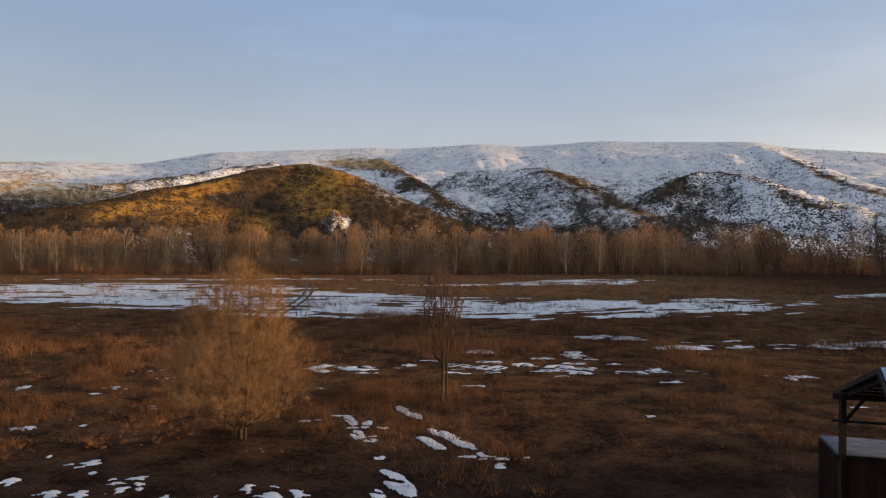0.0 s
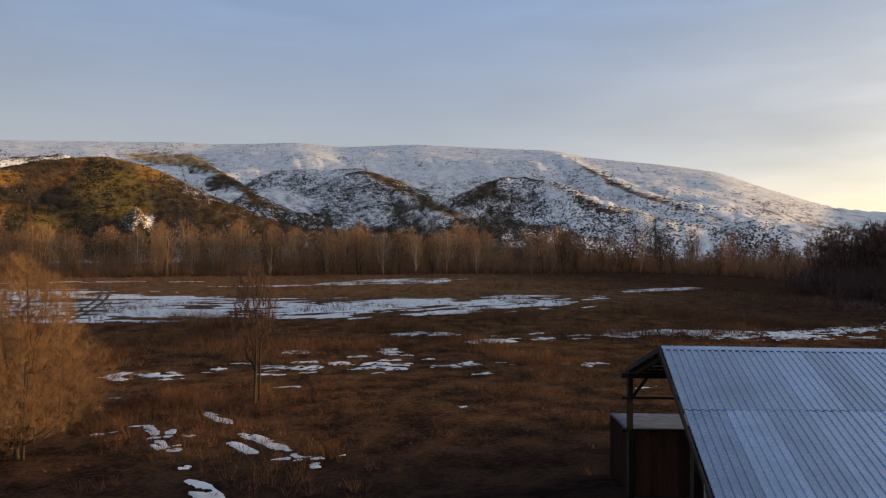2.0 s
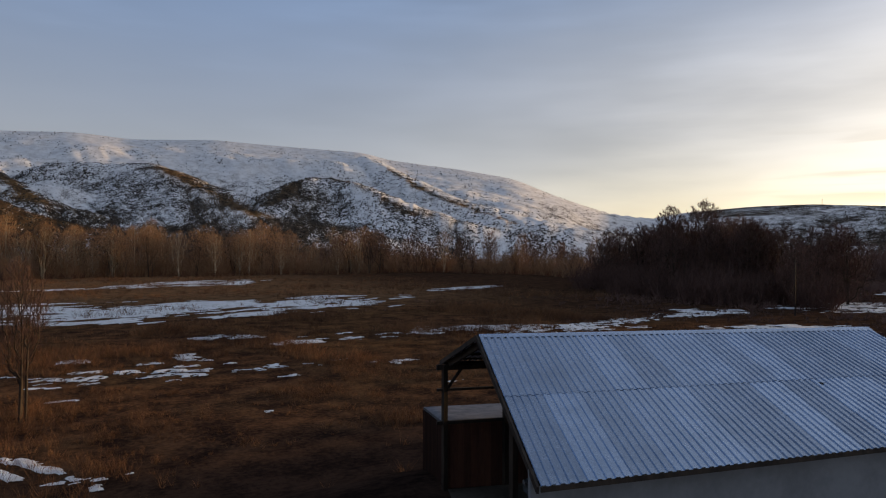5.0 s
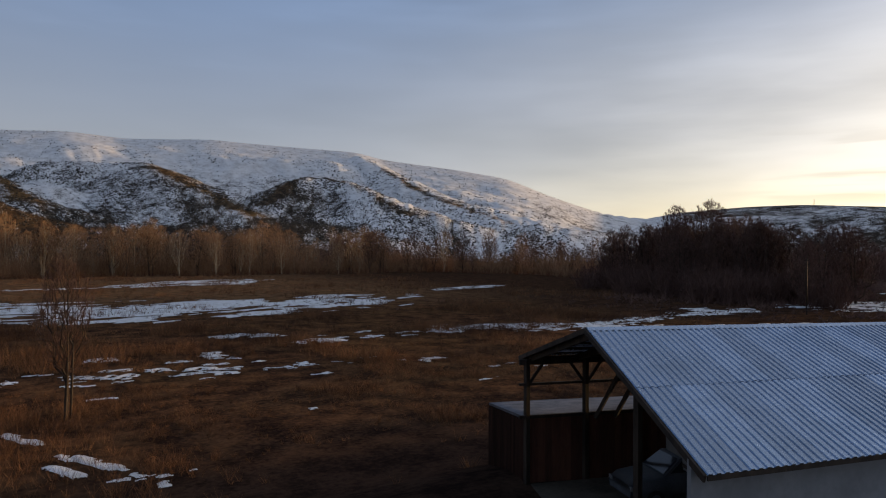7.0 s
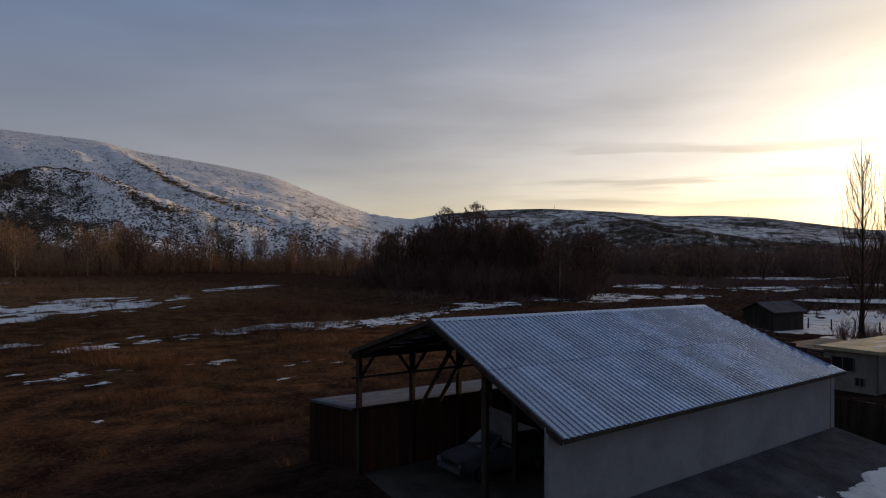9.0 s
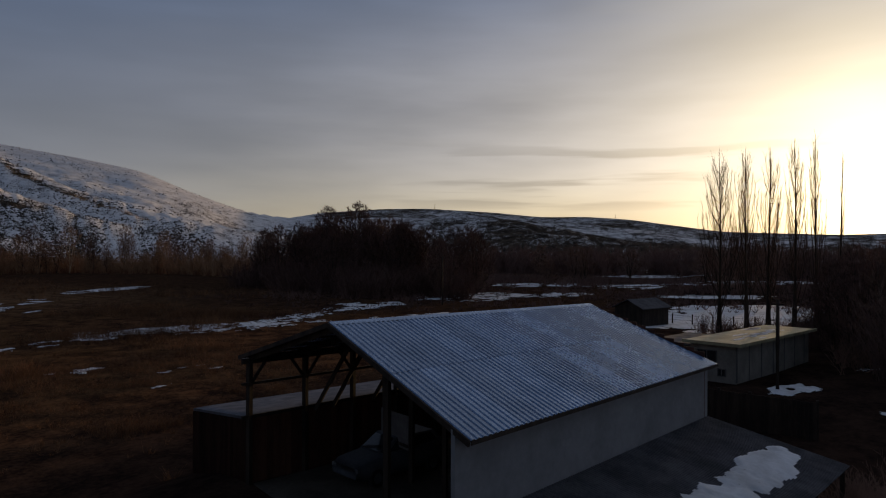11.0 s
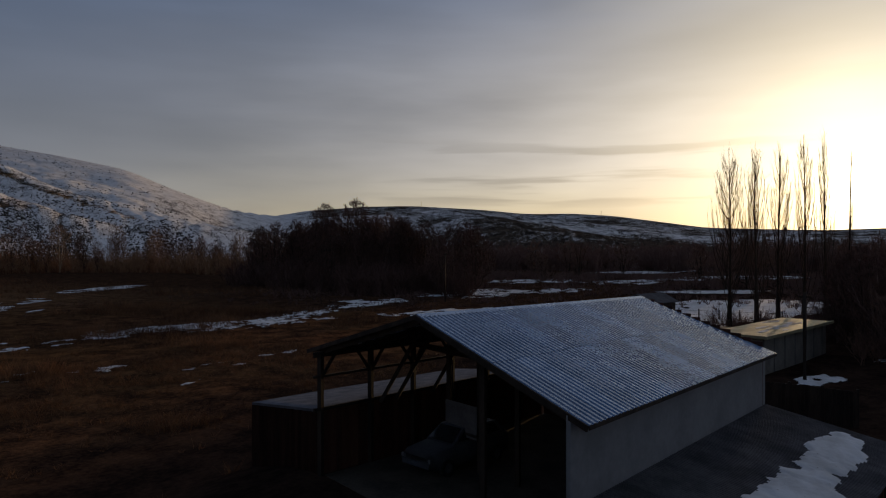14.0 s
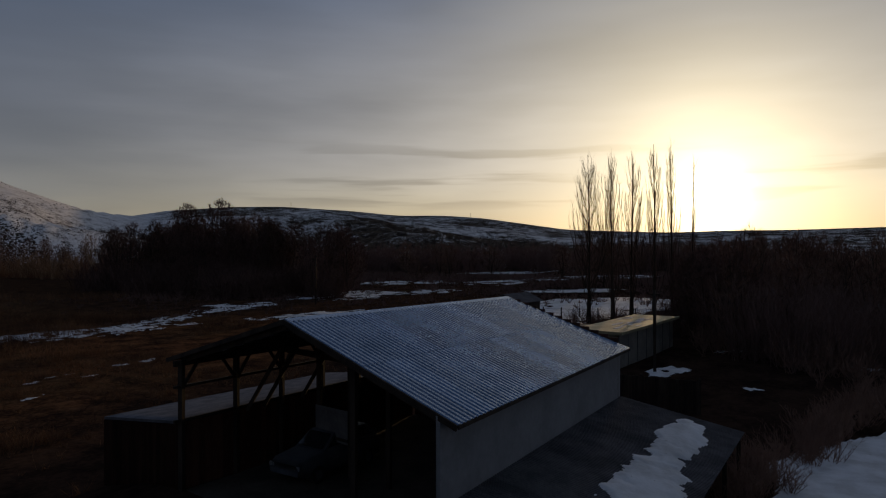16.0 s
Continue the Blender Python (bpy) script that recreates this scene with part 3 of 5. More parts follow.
# near patches in the hollows: place, half width, half depth, turn, raggedness
NEAR = [(-2.3, 46.5, 0.50, 2.0, 24, 0.35), (-5.9, 44.0, 0.34, 1.5, 20, 0.5), (-4.7, 43.3, 0.35, 0.6, 0, 0.4), (-5.0, 40.6, 0.4, 1.0, 15, 0.5), (-4.1, 39.4, 0.4, 0.4, 0, 0.45), (-3.3, 36.3, 0.3, 0.4, 0, 0.3),
        (-2.1, 32.4, 0.58, 2.0, 24, 0.35), (-2.9, 30.8, 0.35, 0.7, 20, 0.3), (-0.4, 41.3, 0.35, 0.9, 24, 0.4), (-0.6, 38.9, 0.42, 1.6, 26, 0.35), (0.8, 39.7, 0.50, 2.1, 25, 0.35), (2.2, 36.7, 0.4, 0.5, 20, 0.8), (3.0, 34.7, 0.45, 0.45, 0, 0.8)]
for x, y, w, d, turn, rag in NEAR:
    snow_patch(x, y, w * 1.2, d * 1.1, turn, rag + 0.25, 0.09, "small melting snow patch between tussocks of dry grass", 1.3)
SOUTH = [(-20.5, 32.2, 0.6, 0.9, 0, 0.77), (-17.7, 30.6, 0.7, 0.7, 0, 0.88), (-16.3, 30.5, 0.7, 0.7, 15, 0.88), (-20.8, 36.2, 0.35, 0.4, 0, 0.88), (-17.2, 33.6, 0.5, 0.4, 0, 0.99), (-14.7, 31.1, 0.5, 0.7, -20, 0.88), (-13.8, 31.2, 0.3, 0.4, 0, 0.88),
         (-25.2, 41.7, 1.1, 0.6, 10, 1.21), (-22.1, 42.1, 0.5, 0.4, 0, 0.99), (-21.1, 47.1, 0.35, 0.4, 0, 0.88), (-23.0, 57.7, 0.8, 0.6, 0, 1.21), (-32.6, 53.7, 0.6, 0.9, 0, 1.10), (-26.1, 61.4, 1.5, 0.45, 14, 0.88)]
for x, y, w, d, turn, rag in SOUTH:
    snow_patch(x, y, w * 0.85, d * 0.8, turn, rag + 0.5, 0.09, "small melting snow patch between tussocks of dry grass", 1.5)
ROW = [(-10.8, 62.9, 1.6, 1.7, -15, 1.1), (-7.5, 62.9, 1.9, 1.2, 0, 1.1), (-3.1, 64.9, 0.7, 1.1, 0, 1.0), (3.9, 72.6, 1.5, 1.6, 0, 1.2), (4.4, 63.7, 1.6, 0.9, 0, 1.2), (7.4, 64.9, 1.1, 1.1, 0, 1.2), (10.7, 63.6, 1.5, 1.2, 0, 1.2),
       (12.0, 60.5, 1.1, 0.9, 0, 1.2), (13.4, 71.0, 1.6, 2.0, 0, 1.2), (19.2, 61.8, 1.3, 1.0, 0, 1.2), (29.0, 57.6, 0.7, 1.0, 0, 0.9), (2.4, 55.6, 1.0, 0.6, 0, 1.3), (13.4, 45.1, 0.5, 0.35, 0, 1.0)]
for row in ROW:
    snow_patch(*row, 0.14, "melting snow patch among dry grass tussocks", 1.8)
MID = [(26.1, 75.8, 3.2, 2.2, 0, 0.8, 0.2), (20.3, 84.3, 4.4, 2.4, 0, 1.1, 0.25), (33.7, 77, 1.1, 1.8, 0, 1.0, 0.2), (38.6, 77.9, 1.8, 1.2, 0, 1.0, 0.2), (43.2, 77.5, 2.0, 3.6, 0, 1.3, 0.2), (50, 76.5, 9, 4.5, -14, 2.1, 0.25), (61, 72, 11, 3.6, -18, 2.4, 0.25), (74, 74, 8, 2.4, 10, 2.0, 0.25), (88.9, 77.0, 5, 3.2, 0, 1.7, 0.25), (99.5, 77.5, 5.5, 6.0, -20, 1.6, 0.25), (86, 57, 9, 3.0, -30, 1.9, 0.25), (124, 71.5, 11, 7.0, -30, 1.6, 0.3)]
for row in MID:
    snow_patch(*row, "thin ragged snow caught in flattened brown grass", 2.5)
# crumbs of snow between the tussocks
rs = random.Random(41)
for cx, cy, sx, sy, count in ((5, 65, 6, 4, 16), (13, 64, 5, 4, 16), (-8, 63, 4, 2, 7), (32, 78, 5, 3, 8), (-26, 33, 12, 5, 10), (2.6, 36.6, 1.6, 1.2, 7), (-5, 43, 1.5, 2, 6), (22, 60, 8, 5, 8), (-18, 52, 12, 6, 12), (35, 52, 9, 8, 8)):
    for _ in range(count):
        w = rs.uniform(0.35, 1.5) * (1.3 if cx < -20 else 0.6 if cy < 50 else 1.0)
        snow_patch(rs.gauss(cx, sx * 0.6), rs.gauss(cy, sy * 0.6), w, w * rs.uniform(0.3, 0.5), rs.uniform(-25, 25), 1.1, 0.12, "crumb of melting snow between grass tussocks", 1.6)
FLATS = [(135, 78, 10, 6, -35, 1.9, 0.4), (184, 78, 15, 10, -35, 1.8, 0.6), (140, 62, 12, 6, -40, 1.9, 0.4), (195, 48, 20, 9, -45, 1.9, 0.7), (440, 233, 45, 14, -30, 0.8, 2.0), (474, 195, 45, 12, -30, 0.8, 2.0), (404, 117, 60, 12, -40, 0.9, 2.0), (102, 17, 25, 13, -8, 0.55, 0.4), (146, 25, 13, 7, -60, 0.8, 0.5), (88, 21, 11, 7, -10, 0.5, 0.3), (222, 25, 18, 12, -60, 0.8, 0.8), (270, 65, 26, 14, -60, 0.8, 1.0)]
SIDE = [(350, 95, 70, 24, 30, 1.1, 2.5), (430, 220, 60, 20, 40, 1.2, 2.5), (21.6, -2.8, 11, 6.3, -28, 0.3, 0.2), (43.0, 6.8, 2.9, 1.3, -25, 0.6, 0.12), (-14, 28.5, 4.0, 1.3, 20, 1.6, 0.2), (48, -6, 3.0, 1.0, 70, 1.0, 0.2), (38.3, 2.1, 0.8, 0.6, 20, 0.8, 0.12), (54.9, 0.7, 1.4, 0.7, -60, 0.7, 0.12), (72.7, -3.3, 0.9, 0.6, 0, 0.7, 0.15), (55.0, -5.8, 1.0, 0.6, -60, 0.7, 0.12), (54, 1.0, 2.6, 0.8, -60, 0.9, 0.15)]
for row in FLATS + SIDE:
    snow_patch(*row, "patch of old snow on open ground near bare trees", 1.8)


def wheel_ruts():
    for off in (-0.85, 0.85):
        sh, last = Shape(), None
        for i in range(70):
            t = i / 69
            x = -27.0 - 15 * t ** 1.5 + off
            y = 112 + 105 * t
            w = 0.34 + 0.12 * noise.noise((t * 24, off, 0))
            now = [(x - w, y, gz(x, y) + 0.15), (x + w, y, gz(x, y) + 0.15)]
            if last:
                sh.poly([last[0], last[1], now[1], now[0]])
            last = now
        ob = new("wheel_rut", sh.mesh("wheel_rut", M_DIRT, True))
        tagged(ob, "bare earth wheel rut curving across the snowy meadow", "wheel rut", "wheel ruts", "stuff")


wheel_ruts()


# ---- trees ----
def grow_tree(seed, height, trunk_r, stems, profile, radius, tips, steep, twigs, twig_len, twig_r, up=0.5, droop=0.0, splay=0.06, sides=3, spread=0.6):
    """Wood and twig meshes of one leafless tree at the origin. profile(t) is the crown's half width at the height share t, times radius.
    Every branch tip sits inside that crown and joins the nearest wood below it."""
    rg = np.random.RandomState(seed)
    pos, par = [], []
    for s in range(stems):
        d = rg.normal(0, splay, 2) if stems > 1 else rg.normal(0, 0.012, 2)
        top = height * (0.96 if s == 0 else rg.uniform(0.7, 0.92))
        base = rg.normal(0, 0.12 if stems > 1 else 0.0, 2)
        wig = rg.uniform(0, 6.28, 2)
        n = 9
        for i in range(n):
            t = i / (n - 1)
            off = base + d * t * height + 0.010 * height * np.sin(wig + t * 5.0) * t
            pos.append((off[0], off[1], -0.15 + (top + 0.15) * t))
            par.append(-1 if i == 0 else len(pos) - 2)
    cand = []
    while len(cand) < tips:
        t = rg.uniform(0, 1)
        w = profile(t)
        if rg.uniform(0, 1) > w:
            continue
        rr, a = math.sqrt(rg.uniform(0.02, 1)), rg.uniform(0, 6.283)
        lump = 0.82 + 0.3 * noise.noise((math.cos(a) * 1.6 + seed, math.sin(a) * 1.6, t * 4.0))
        cand.append((w * radius * rr * lump * math.cos(a), w * radius * rr * lump * math.sin(a), t * height))
    cand = np.array(cand)
    cand = cand[np.argsort(np.hypot(cand[:, 0], cand[:, 1]) + 0.15 * cand[:, 2])]
    pts = np.zeros((len(pos) + 2 * tips, 3))
    n = len(pos)
    pts[:n] = pos
    ends = []
    for c in cand:
        q = pts[:n]
        flat = np.hypot(q[:, 0] - c[0], q[:, 1] - c[1])
        cost = flat + 0.6 * np.abs(q[:, 2] - c[2]) + 2.0 * np.maximum(0, q[:, 2] - (c[2] - steep * flat))
        b = int(np.argmin(cost))
        m = pts[b] * 0.5 + c * 0.5 + rg.normal(0, 0.05 * cost[b] + 0.01, 3)
        m[2] -= 0.07 * flat[b]
        pts[n], pts[n + 1] = m, c
        par += [b, n]
        ends.append(n + 1)
        n += 2
    load = np.zeros(n)
    load[ends] = 1
    for i in range(n - 1, -1, -1):
        if par[i] >= 0:
            load[par[i]] += load[i]
    r = np.maximum(twig_r * 1.3, trunk_r * (load / tips * stems) ** 0.55)
    r = np.minimum(r, trunk_r)
    wood, fine = Shape(), Shape()
    for i in range(n):
        if par[i] < 0:
            continue
        a, b = Vector(pts[par[i]]), Vector(pts[i])
        if (b - a).length < 1e-4:
            continue
        thick = r[i] > trunk_r * 0.35
        wood.tube([a, b], [r[par[i]] if thick else min(r[par[i]], r[i] * 1.4), r[i]], 6 if thick else sides, False)
    for e in ends:
        p, b = Vector(pts[e]), Vector(pts[par[e]])
        d0 = (p - b).normalized()
        for _ in range(twigs):
            f = rg.uniform(0.2, 1.0)
            d = d0 + Vector(rg.normal(0, spread, 3)) + Vector((0, 0, up - droop))
            fine.spike(b + (p - b) * f, d.normalized() * twig_len * rg.uniform(0.45, 1.35), twig_r)
    return wood, fine


def round_crown(first, widest):
    """Half width 0 at the share first and at the top, 1 at the share widest."""
    def f(t):
        if t < first:
            return 0.0
        if t < widest:
            return math.sin(math.pi / 2 * (t - first) / (widest - first)) ** 0.7
        return math.cos(math.pi / 2 * (t - widest) / (1.001 - widest)) ** 0.75
    return f


def tree_at(name, m, meshes, mats, label, group, category="tree"):
    ob = thing(name, m, label, category, group)
    part("trunk", meshes[0].mesh("trunk", mats[0], True), None, ob)
    part("crown", meshes[1].mesh("crown", mats[1]), None, ob)
    return ob


def scaled(x, y, turn, s, sz=None, z=None):
    return pose(x, y, gz(x, y) if z is None else z, 0, 0, turn) @ Matrix.Diagonal((s, s, sz or s, 1))


# golden willow and the slim young tree on the meadow
def willow_crown(t):
    """Widest low down, thinning to a narrow loose top."""
    if t < 0.065:
        return 0.0
    if t < 0.30:
        return ((t - 0.065) / 0.235) ** 0.75
    return 1.0 - 0.46 * ((t - 0.30) / 0.52) if t < 0.82 else max(0.0, 0.54 * (1 - (t - 0.82) / 0.19)) ** 0.8


tree_at("willow_tree", (-11.6, 39.6, gz(-11.6, 39.6)), grow_tree(5, 10.2, 0.14, 2, willow_crown, 5.6, 1400, 0.60, 40, 0.72, 0.0036, 0.22, 0.0, 0.055),
        (M_BARK, M_GOLDTWIG), "broad leafless willow with golden-brown twigs on the meadow", "meadow trees")
tree_at("young_tree", (-0.1, 50.3, gz(-0.1, 50.3)), grow_tree(12, 10.0, 0.09, 3, round_crown(0.24, 0.72), 2.1, 280, 1.4, 15, 0.5, 0.012, 0.6, 0.0, 0.040),
        (M_BARK, M_DARKTWIG), "slim leafless young tree with several upright stems", "meadow trees")
tree_at("willow_tree", (-81.5, 118.0, 0), grow_tree(23, 9.5, 0.25, 2, round_crown(0.1, 0.45), 4.0, 300, 0.6, 12, 0.8, 0.014, 0.4),
        (M_BARK, M_GOLDTWIG), "leafless willow beside the snowy strip", "meadow trees")

# belt of tall cottonwoods along the river
rng = random.Random(77)
BELT = []
for i in range(5):
    a = grow_tree(100 + i, 20.0, 0.21, 1 + i % 3, round_crown(0.08, 0.74), 5.2, 230, 0.9, 15, 1.25, 0.017, 0.40, 0.0, 0.05, spread=0.85)
    BELT.append(a)


def belt_line(t):
    """Centre line of the river wood."""
    if t < 0.78:
        u = t / 0.78
        return -205 + 372 * u, 282 - 4 * u
    u = (t - 0.78) / 0.22
    return 167 + 14 * math.sin(u * 2.2), 278 - 125 * u


protos = []
for i, (wood, fine) in enumerate(BELT):
    x, y = belt_line(0.1 + 0.17 * i)
    pale = i % 2 == 0
    protos.append(tree_at("cottonwood_tree", scaled(x, y, 0, 1), (wood, fine), (M_PALEBARK if pale else M_BARK, M_TWIG),
                          "tall leafless cottonwood with a %s trunk in the river wood" % ("pale" if pale else "brown"), "river wood"))
# same trees with darker twig colour, standing in for backlight at the east end
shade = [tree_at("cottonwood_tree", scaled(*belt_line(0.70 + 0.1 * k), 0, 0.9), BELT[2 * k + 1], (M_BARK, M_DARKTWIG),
                 "leafless cottonwood with twigs darkened for backlight in the river wood", "river wood") for k in range(2)]
for i in range(288):
    t = (i + rng.random()) / 288
    x, y = belt_line(t)
    depth = rng.random() ** 1.3 * 55
    if t > 0.78:
        x += depth * 0.8
    else:
        y += depth
    x += rng.uniform(-2, 2)
    s = rng.uniform(0.66, 1.16) * (1.0 if t < 0.8 else 0.72)
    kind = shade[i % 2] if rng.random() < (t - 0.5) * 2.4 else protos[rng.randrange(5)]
    copy_thing(kind, scaled(x, y, rng.uniform(0, 360), s * rng.uniform(0.9, 1.1), s * rng.uniform(0.9, 1.05)))


def thicket(name, spots, stems, height, twig, mat, label, seed, r=0.03, fan=0.30):
    """Undergrowth of many-stemmed bushes: one piece of growth nobody could count."""
    rg = random.Random(seed)
    sh = Shape()
    for x, y, w in spots:
        for _ in range(max(1, stems // 6)):
            bx, by = x + rg.gauss(0, w), y + rg.gauss(0, w * 0.6)
            tall = height * rg.uniform(0.45, 1.1)
            for _ in range(6):
                px_, py_ = bx + rg.gauss(0, 0.06 * tall), by + rg.gauss(0, 0.06 * tall)
                h = tall * rg.uniform(0.6, 1.0)
                p = Vector((px_, py_, gz(px_, py_) - 0.05))
                d = Vector((rg.gauss(0, fan), rg.gauss(0, fan), 1)).normalized()
                sh.spike(p, d * h, r * 1.2)
                for _ in range(twig):
                    q = p + d * h * rg.uniform(0.15, 0.98)
                    e = (d * 0.7 + Vector((rg.gauss(0, 0.5), rg.gauss(0, 0.5), rg.uniform(0.0, 0.7)))).normalized()
                    sh.spike(q, e * h * rg.uniform(0.12, 0.34), r * 0.8)
    ob = new(name, sh.mesh(name, mat))
    tagged(ob, label, "thicket", kind="stuff")


spots = []
for i in range(150):
    x, y = belt_line((i + 0.5) / 150)
    spots.append((x + (6 if i > 117 else 0), y + 4 + rng.uniform(-2, 18), 4.0))
thicket("undergrowth", spots, 108, 10.0, 7, M_TWIG, "brown leafless undergrowth below the river wood", 3, 0.05)

spots = [(rng.uniform(20, 72), rng.uniform(108, 132), 2.0) for _ in range(26)] + [(rng.uniform(-40, 20), rng.uniform(105, 165), 3.0) for _ in range(34)] + [(rng.uniform(20, 70), rng.uniform(190, 235), 4.0) for _ in range(16)]
spots += [(rng.uniform(44, 84), 75 + rng.gauss(0, 2.6), 1.2) for _ in range(30)]
thicket("meadow_shrubs", spots, 18, 0.9, 7, M_DARKTWIG, "small dark shrubs poking through the meadow snow", 9, 0.022, 0.6)

spots = []
for i in range(130):
    x, y = belt_line((i + 0.5) / 130)
    spots.append((x - (3 if i > 101 else 0), y - 3.5 + rng.uniform(-1.5, 2), 2.0))
thicket("bank_shrubs", spots, 36, 3.6, 7, M_REDTWIG, "red-brown leafless shrubs along the edge of the river wood", 10, 0.035, 0.4)

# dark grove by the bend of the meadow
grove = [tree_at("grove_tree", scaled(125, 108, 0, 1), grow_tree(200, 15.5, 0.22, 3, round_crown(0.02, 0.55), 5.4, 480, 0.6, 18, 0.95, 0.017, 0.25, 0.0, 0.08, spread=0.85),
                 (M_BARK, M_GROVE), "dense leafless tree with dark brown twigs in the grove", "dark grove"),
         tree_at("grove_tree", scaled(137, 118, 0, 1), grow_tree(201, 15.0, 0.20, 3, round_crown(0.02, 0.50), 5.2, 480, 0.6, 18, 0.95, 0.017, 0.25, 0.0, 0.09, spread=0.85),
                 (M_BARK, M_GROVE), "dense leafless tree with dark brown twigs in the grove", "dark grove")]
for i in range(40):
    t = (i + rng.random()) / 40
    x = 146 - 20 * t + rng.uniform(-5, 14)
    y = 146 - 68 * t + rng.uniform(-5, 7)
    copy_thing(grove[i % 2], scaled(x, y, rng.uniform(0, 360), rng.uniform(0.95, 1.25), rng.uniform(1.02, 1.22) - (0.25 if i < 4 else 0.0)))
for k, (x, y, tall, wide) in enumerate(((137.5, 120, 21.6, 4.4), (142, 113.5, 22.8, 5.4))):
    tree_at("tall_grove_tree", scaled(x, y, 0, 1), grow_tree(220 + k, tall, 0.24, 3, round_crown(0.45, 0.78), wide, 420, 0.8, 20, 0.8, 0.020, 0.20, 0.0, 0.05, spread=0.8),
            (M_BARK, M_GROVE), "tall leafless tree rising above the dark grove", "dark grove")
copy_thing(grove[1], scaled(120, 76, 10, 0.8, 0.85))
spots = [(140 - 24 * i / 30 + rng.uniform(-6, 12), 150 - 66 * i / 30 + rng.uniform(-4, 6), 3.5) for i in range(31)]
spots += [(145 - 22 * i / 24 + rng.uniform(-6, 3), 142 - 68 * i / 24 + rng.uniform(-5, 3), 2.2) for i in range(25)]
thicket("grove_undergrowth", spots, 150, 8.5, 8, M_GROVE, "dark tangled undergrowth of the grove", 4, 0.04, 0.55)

# scrub on the flats beyond the farm, and the trees round the village
STRIPS = ((133, 74, 14), (175, 78, 16), (140, 61, 13), (190, 48, 18), (146, 25, 14), (222, 25, 18), (270, 65, 24), (102, 17, 26))


def off_snow(x, y):
    """False on the open strips of snow and just in front of them."""
    for cx, cy, r in STRIPS:
        d = math.hypot(cx, cy)
        along = (x * cx + y * cy) / d - d
        side = abs(x * cy - y * cx) / d
        if side < 0.75 * r and -26 < along < 6:
            return False
    return True


spots = [(rng.uniform(104, 250), rng.uniform(-20, 118), 4.0) for _ in range(420)]
spots = [p for p in spots if off_snow(p[0], p[1])]
thicket("scrub", spots, 48, 1.5, 5, M_BRUSH, "low dark scrub on the flats beyond the farm", 5, 0.045, 0.6)
spots = [(rng.uniform(88, 235), rng.uniform(-6, 120), 3.6) for _ in range(460)]
spots = [p for p in spots if all(math.hypot(p[0] - c[0], p[1] - c[1]) > 0.62 * c[2] for c in STRIPS)]
thicket("heath", spots, 36, 0.85, 4, M_BRUSH, "knee-high dark heath and dead weeds on the flats", 27, 0.035, 0.7)
spots = [(rng.uniform(240, 430), rng.uniform(-25, 180), 7.0) for _ in range(110)]
spots = [p for p in spots if off_snow(p[0], p[1])]
thicket("scrub", spots, 48, 3.0, 5, M_BRUSH, "dark scrub across the far flats", 25, 0.08, 0.5)
spots = []
for _ in range(130):
    a, r = math.radians(rng.uniform(56, 99)), rng.uniform(288, 335)
    spots.append((r * math.sin(a), r * math.cos(a), 3.5))
thicket("flats_wood", spots, 84, 12.5, 6, M_BRUSH, "belt of dark leafless trees closing the flats", 14, 0.09, 0.22)
spots = [(rng.uniform(150, 225), rng.uniform(-38, 112), 5.0) for _ in range(130)]
spots += [(rng.uniform(116, 150), rng.uniform(52, 84), 3.0) for _ in range(40)]
spots = [p for p in spots if off_snow(p[0], p[1])]
thicket("flats_brush", spots, 54, 3.0, 6, M_BRUSH, "dark leafless brush between strips of snow", 15, 0.05, 0.4)
spots = [(68.0 + rng.uniform(-3, 2.0), 1 + 0.5 * (i % 12) + rng.uniform(-0.5, 0.5), 1.0) for i in range(36)]
thicket("orchard_thicket", spots, 66, 4.4, 8, M_BRUSH, "dense leafless thicket behind the house", 17, 0.02, 0.35)
spots = [(73.5 + rng.uniform(-1.5, 2.5), 3 + 14 * i / 21 + rng.uniform(-0.5, 0.5), 0.6) for i in range(22)]
thicket("poplar_suckers", spots, 48, 2.4, 8, M_BRUSH, "dark suckers and bushes at the feet of the poplars", 16, 0.016, 0.35)
VILLAGE = tree_at("village_tree", scaled(150, -10, 0, 1), grow_tree(210, 14.0, 0.22, 2, round_crown(0.05, 0.5), 4.6, 130, 0.7, 9, 1.5, 0.034, 0.5, 0.0, 0.1),
                  (M_BARK, M_DARKTWIG), "leafless dark tree among the village gardens", "village trees")
for i in range(80):
    a, r = math.radians(rng.uniform(52, 92)), rng.uniform(210, 560)
    copy_thing(VILLAGE, scaled(r * math.sin(a), r * math.cos(a), rng.uniform(0, 360), rng.uniform(0.9, 1.4), rng.uniform(0.55, 0.95), 0.0))
for i in range(110):
    a, r = math.radians(rng.uniform(91, 116) if i > 40 else rng.uniform(80, 116)), rng.uniform(70, 320)
    if r < 130 and a < math.radians(93):
        r += 90
    hgt = (10.5 + r * math.tan(math.radians(rng.uniform(-0.6, 1.15)))) / 14.0
    copy_thing(VILLAGE, scaled(r * math.sin(a), r * math.cos(a), rng.uniform(0, 360), rng.uniform(0.6, 1.0), hgt))
# grove trees repeated here, added to block low sun from the lean-to roof
for i in range(10):
    copy_thing(grove[i % 2], scaled(56 + 1.9 * i, 1.0 + 1.25 * (i % 4), 70 * i, 0.48, 0.52 + 0.008 * i))
for i in range(26):
    x, y = rng.uniform(50, 82), rng.uniform(-16, 3)
    copy_thing(VILLAGE, scaled(x, y, rng.uniform(0, 360), rng.uniform(0.45, 0.7), rng.uniform(0.42, 0.68)))
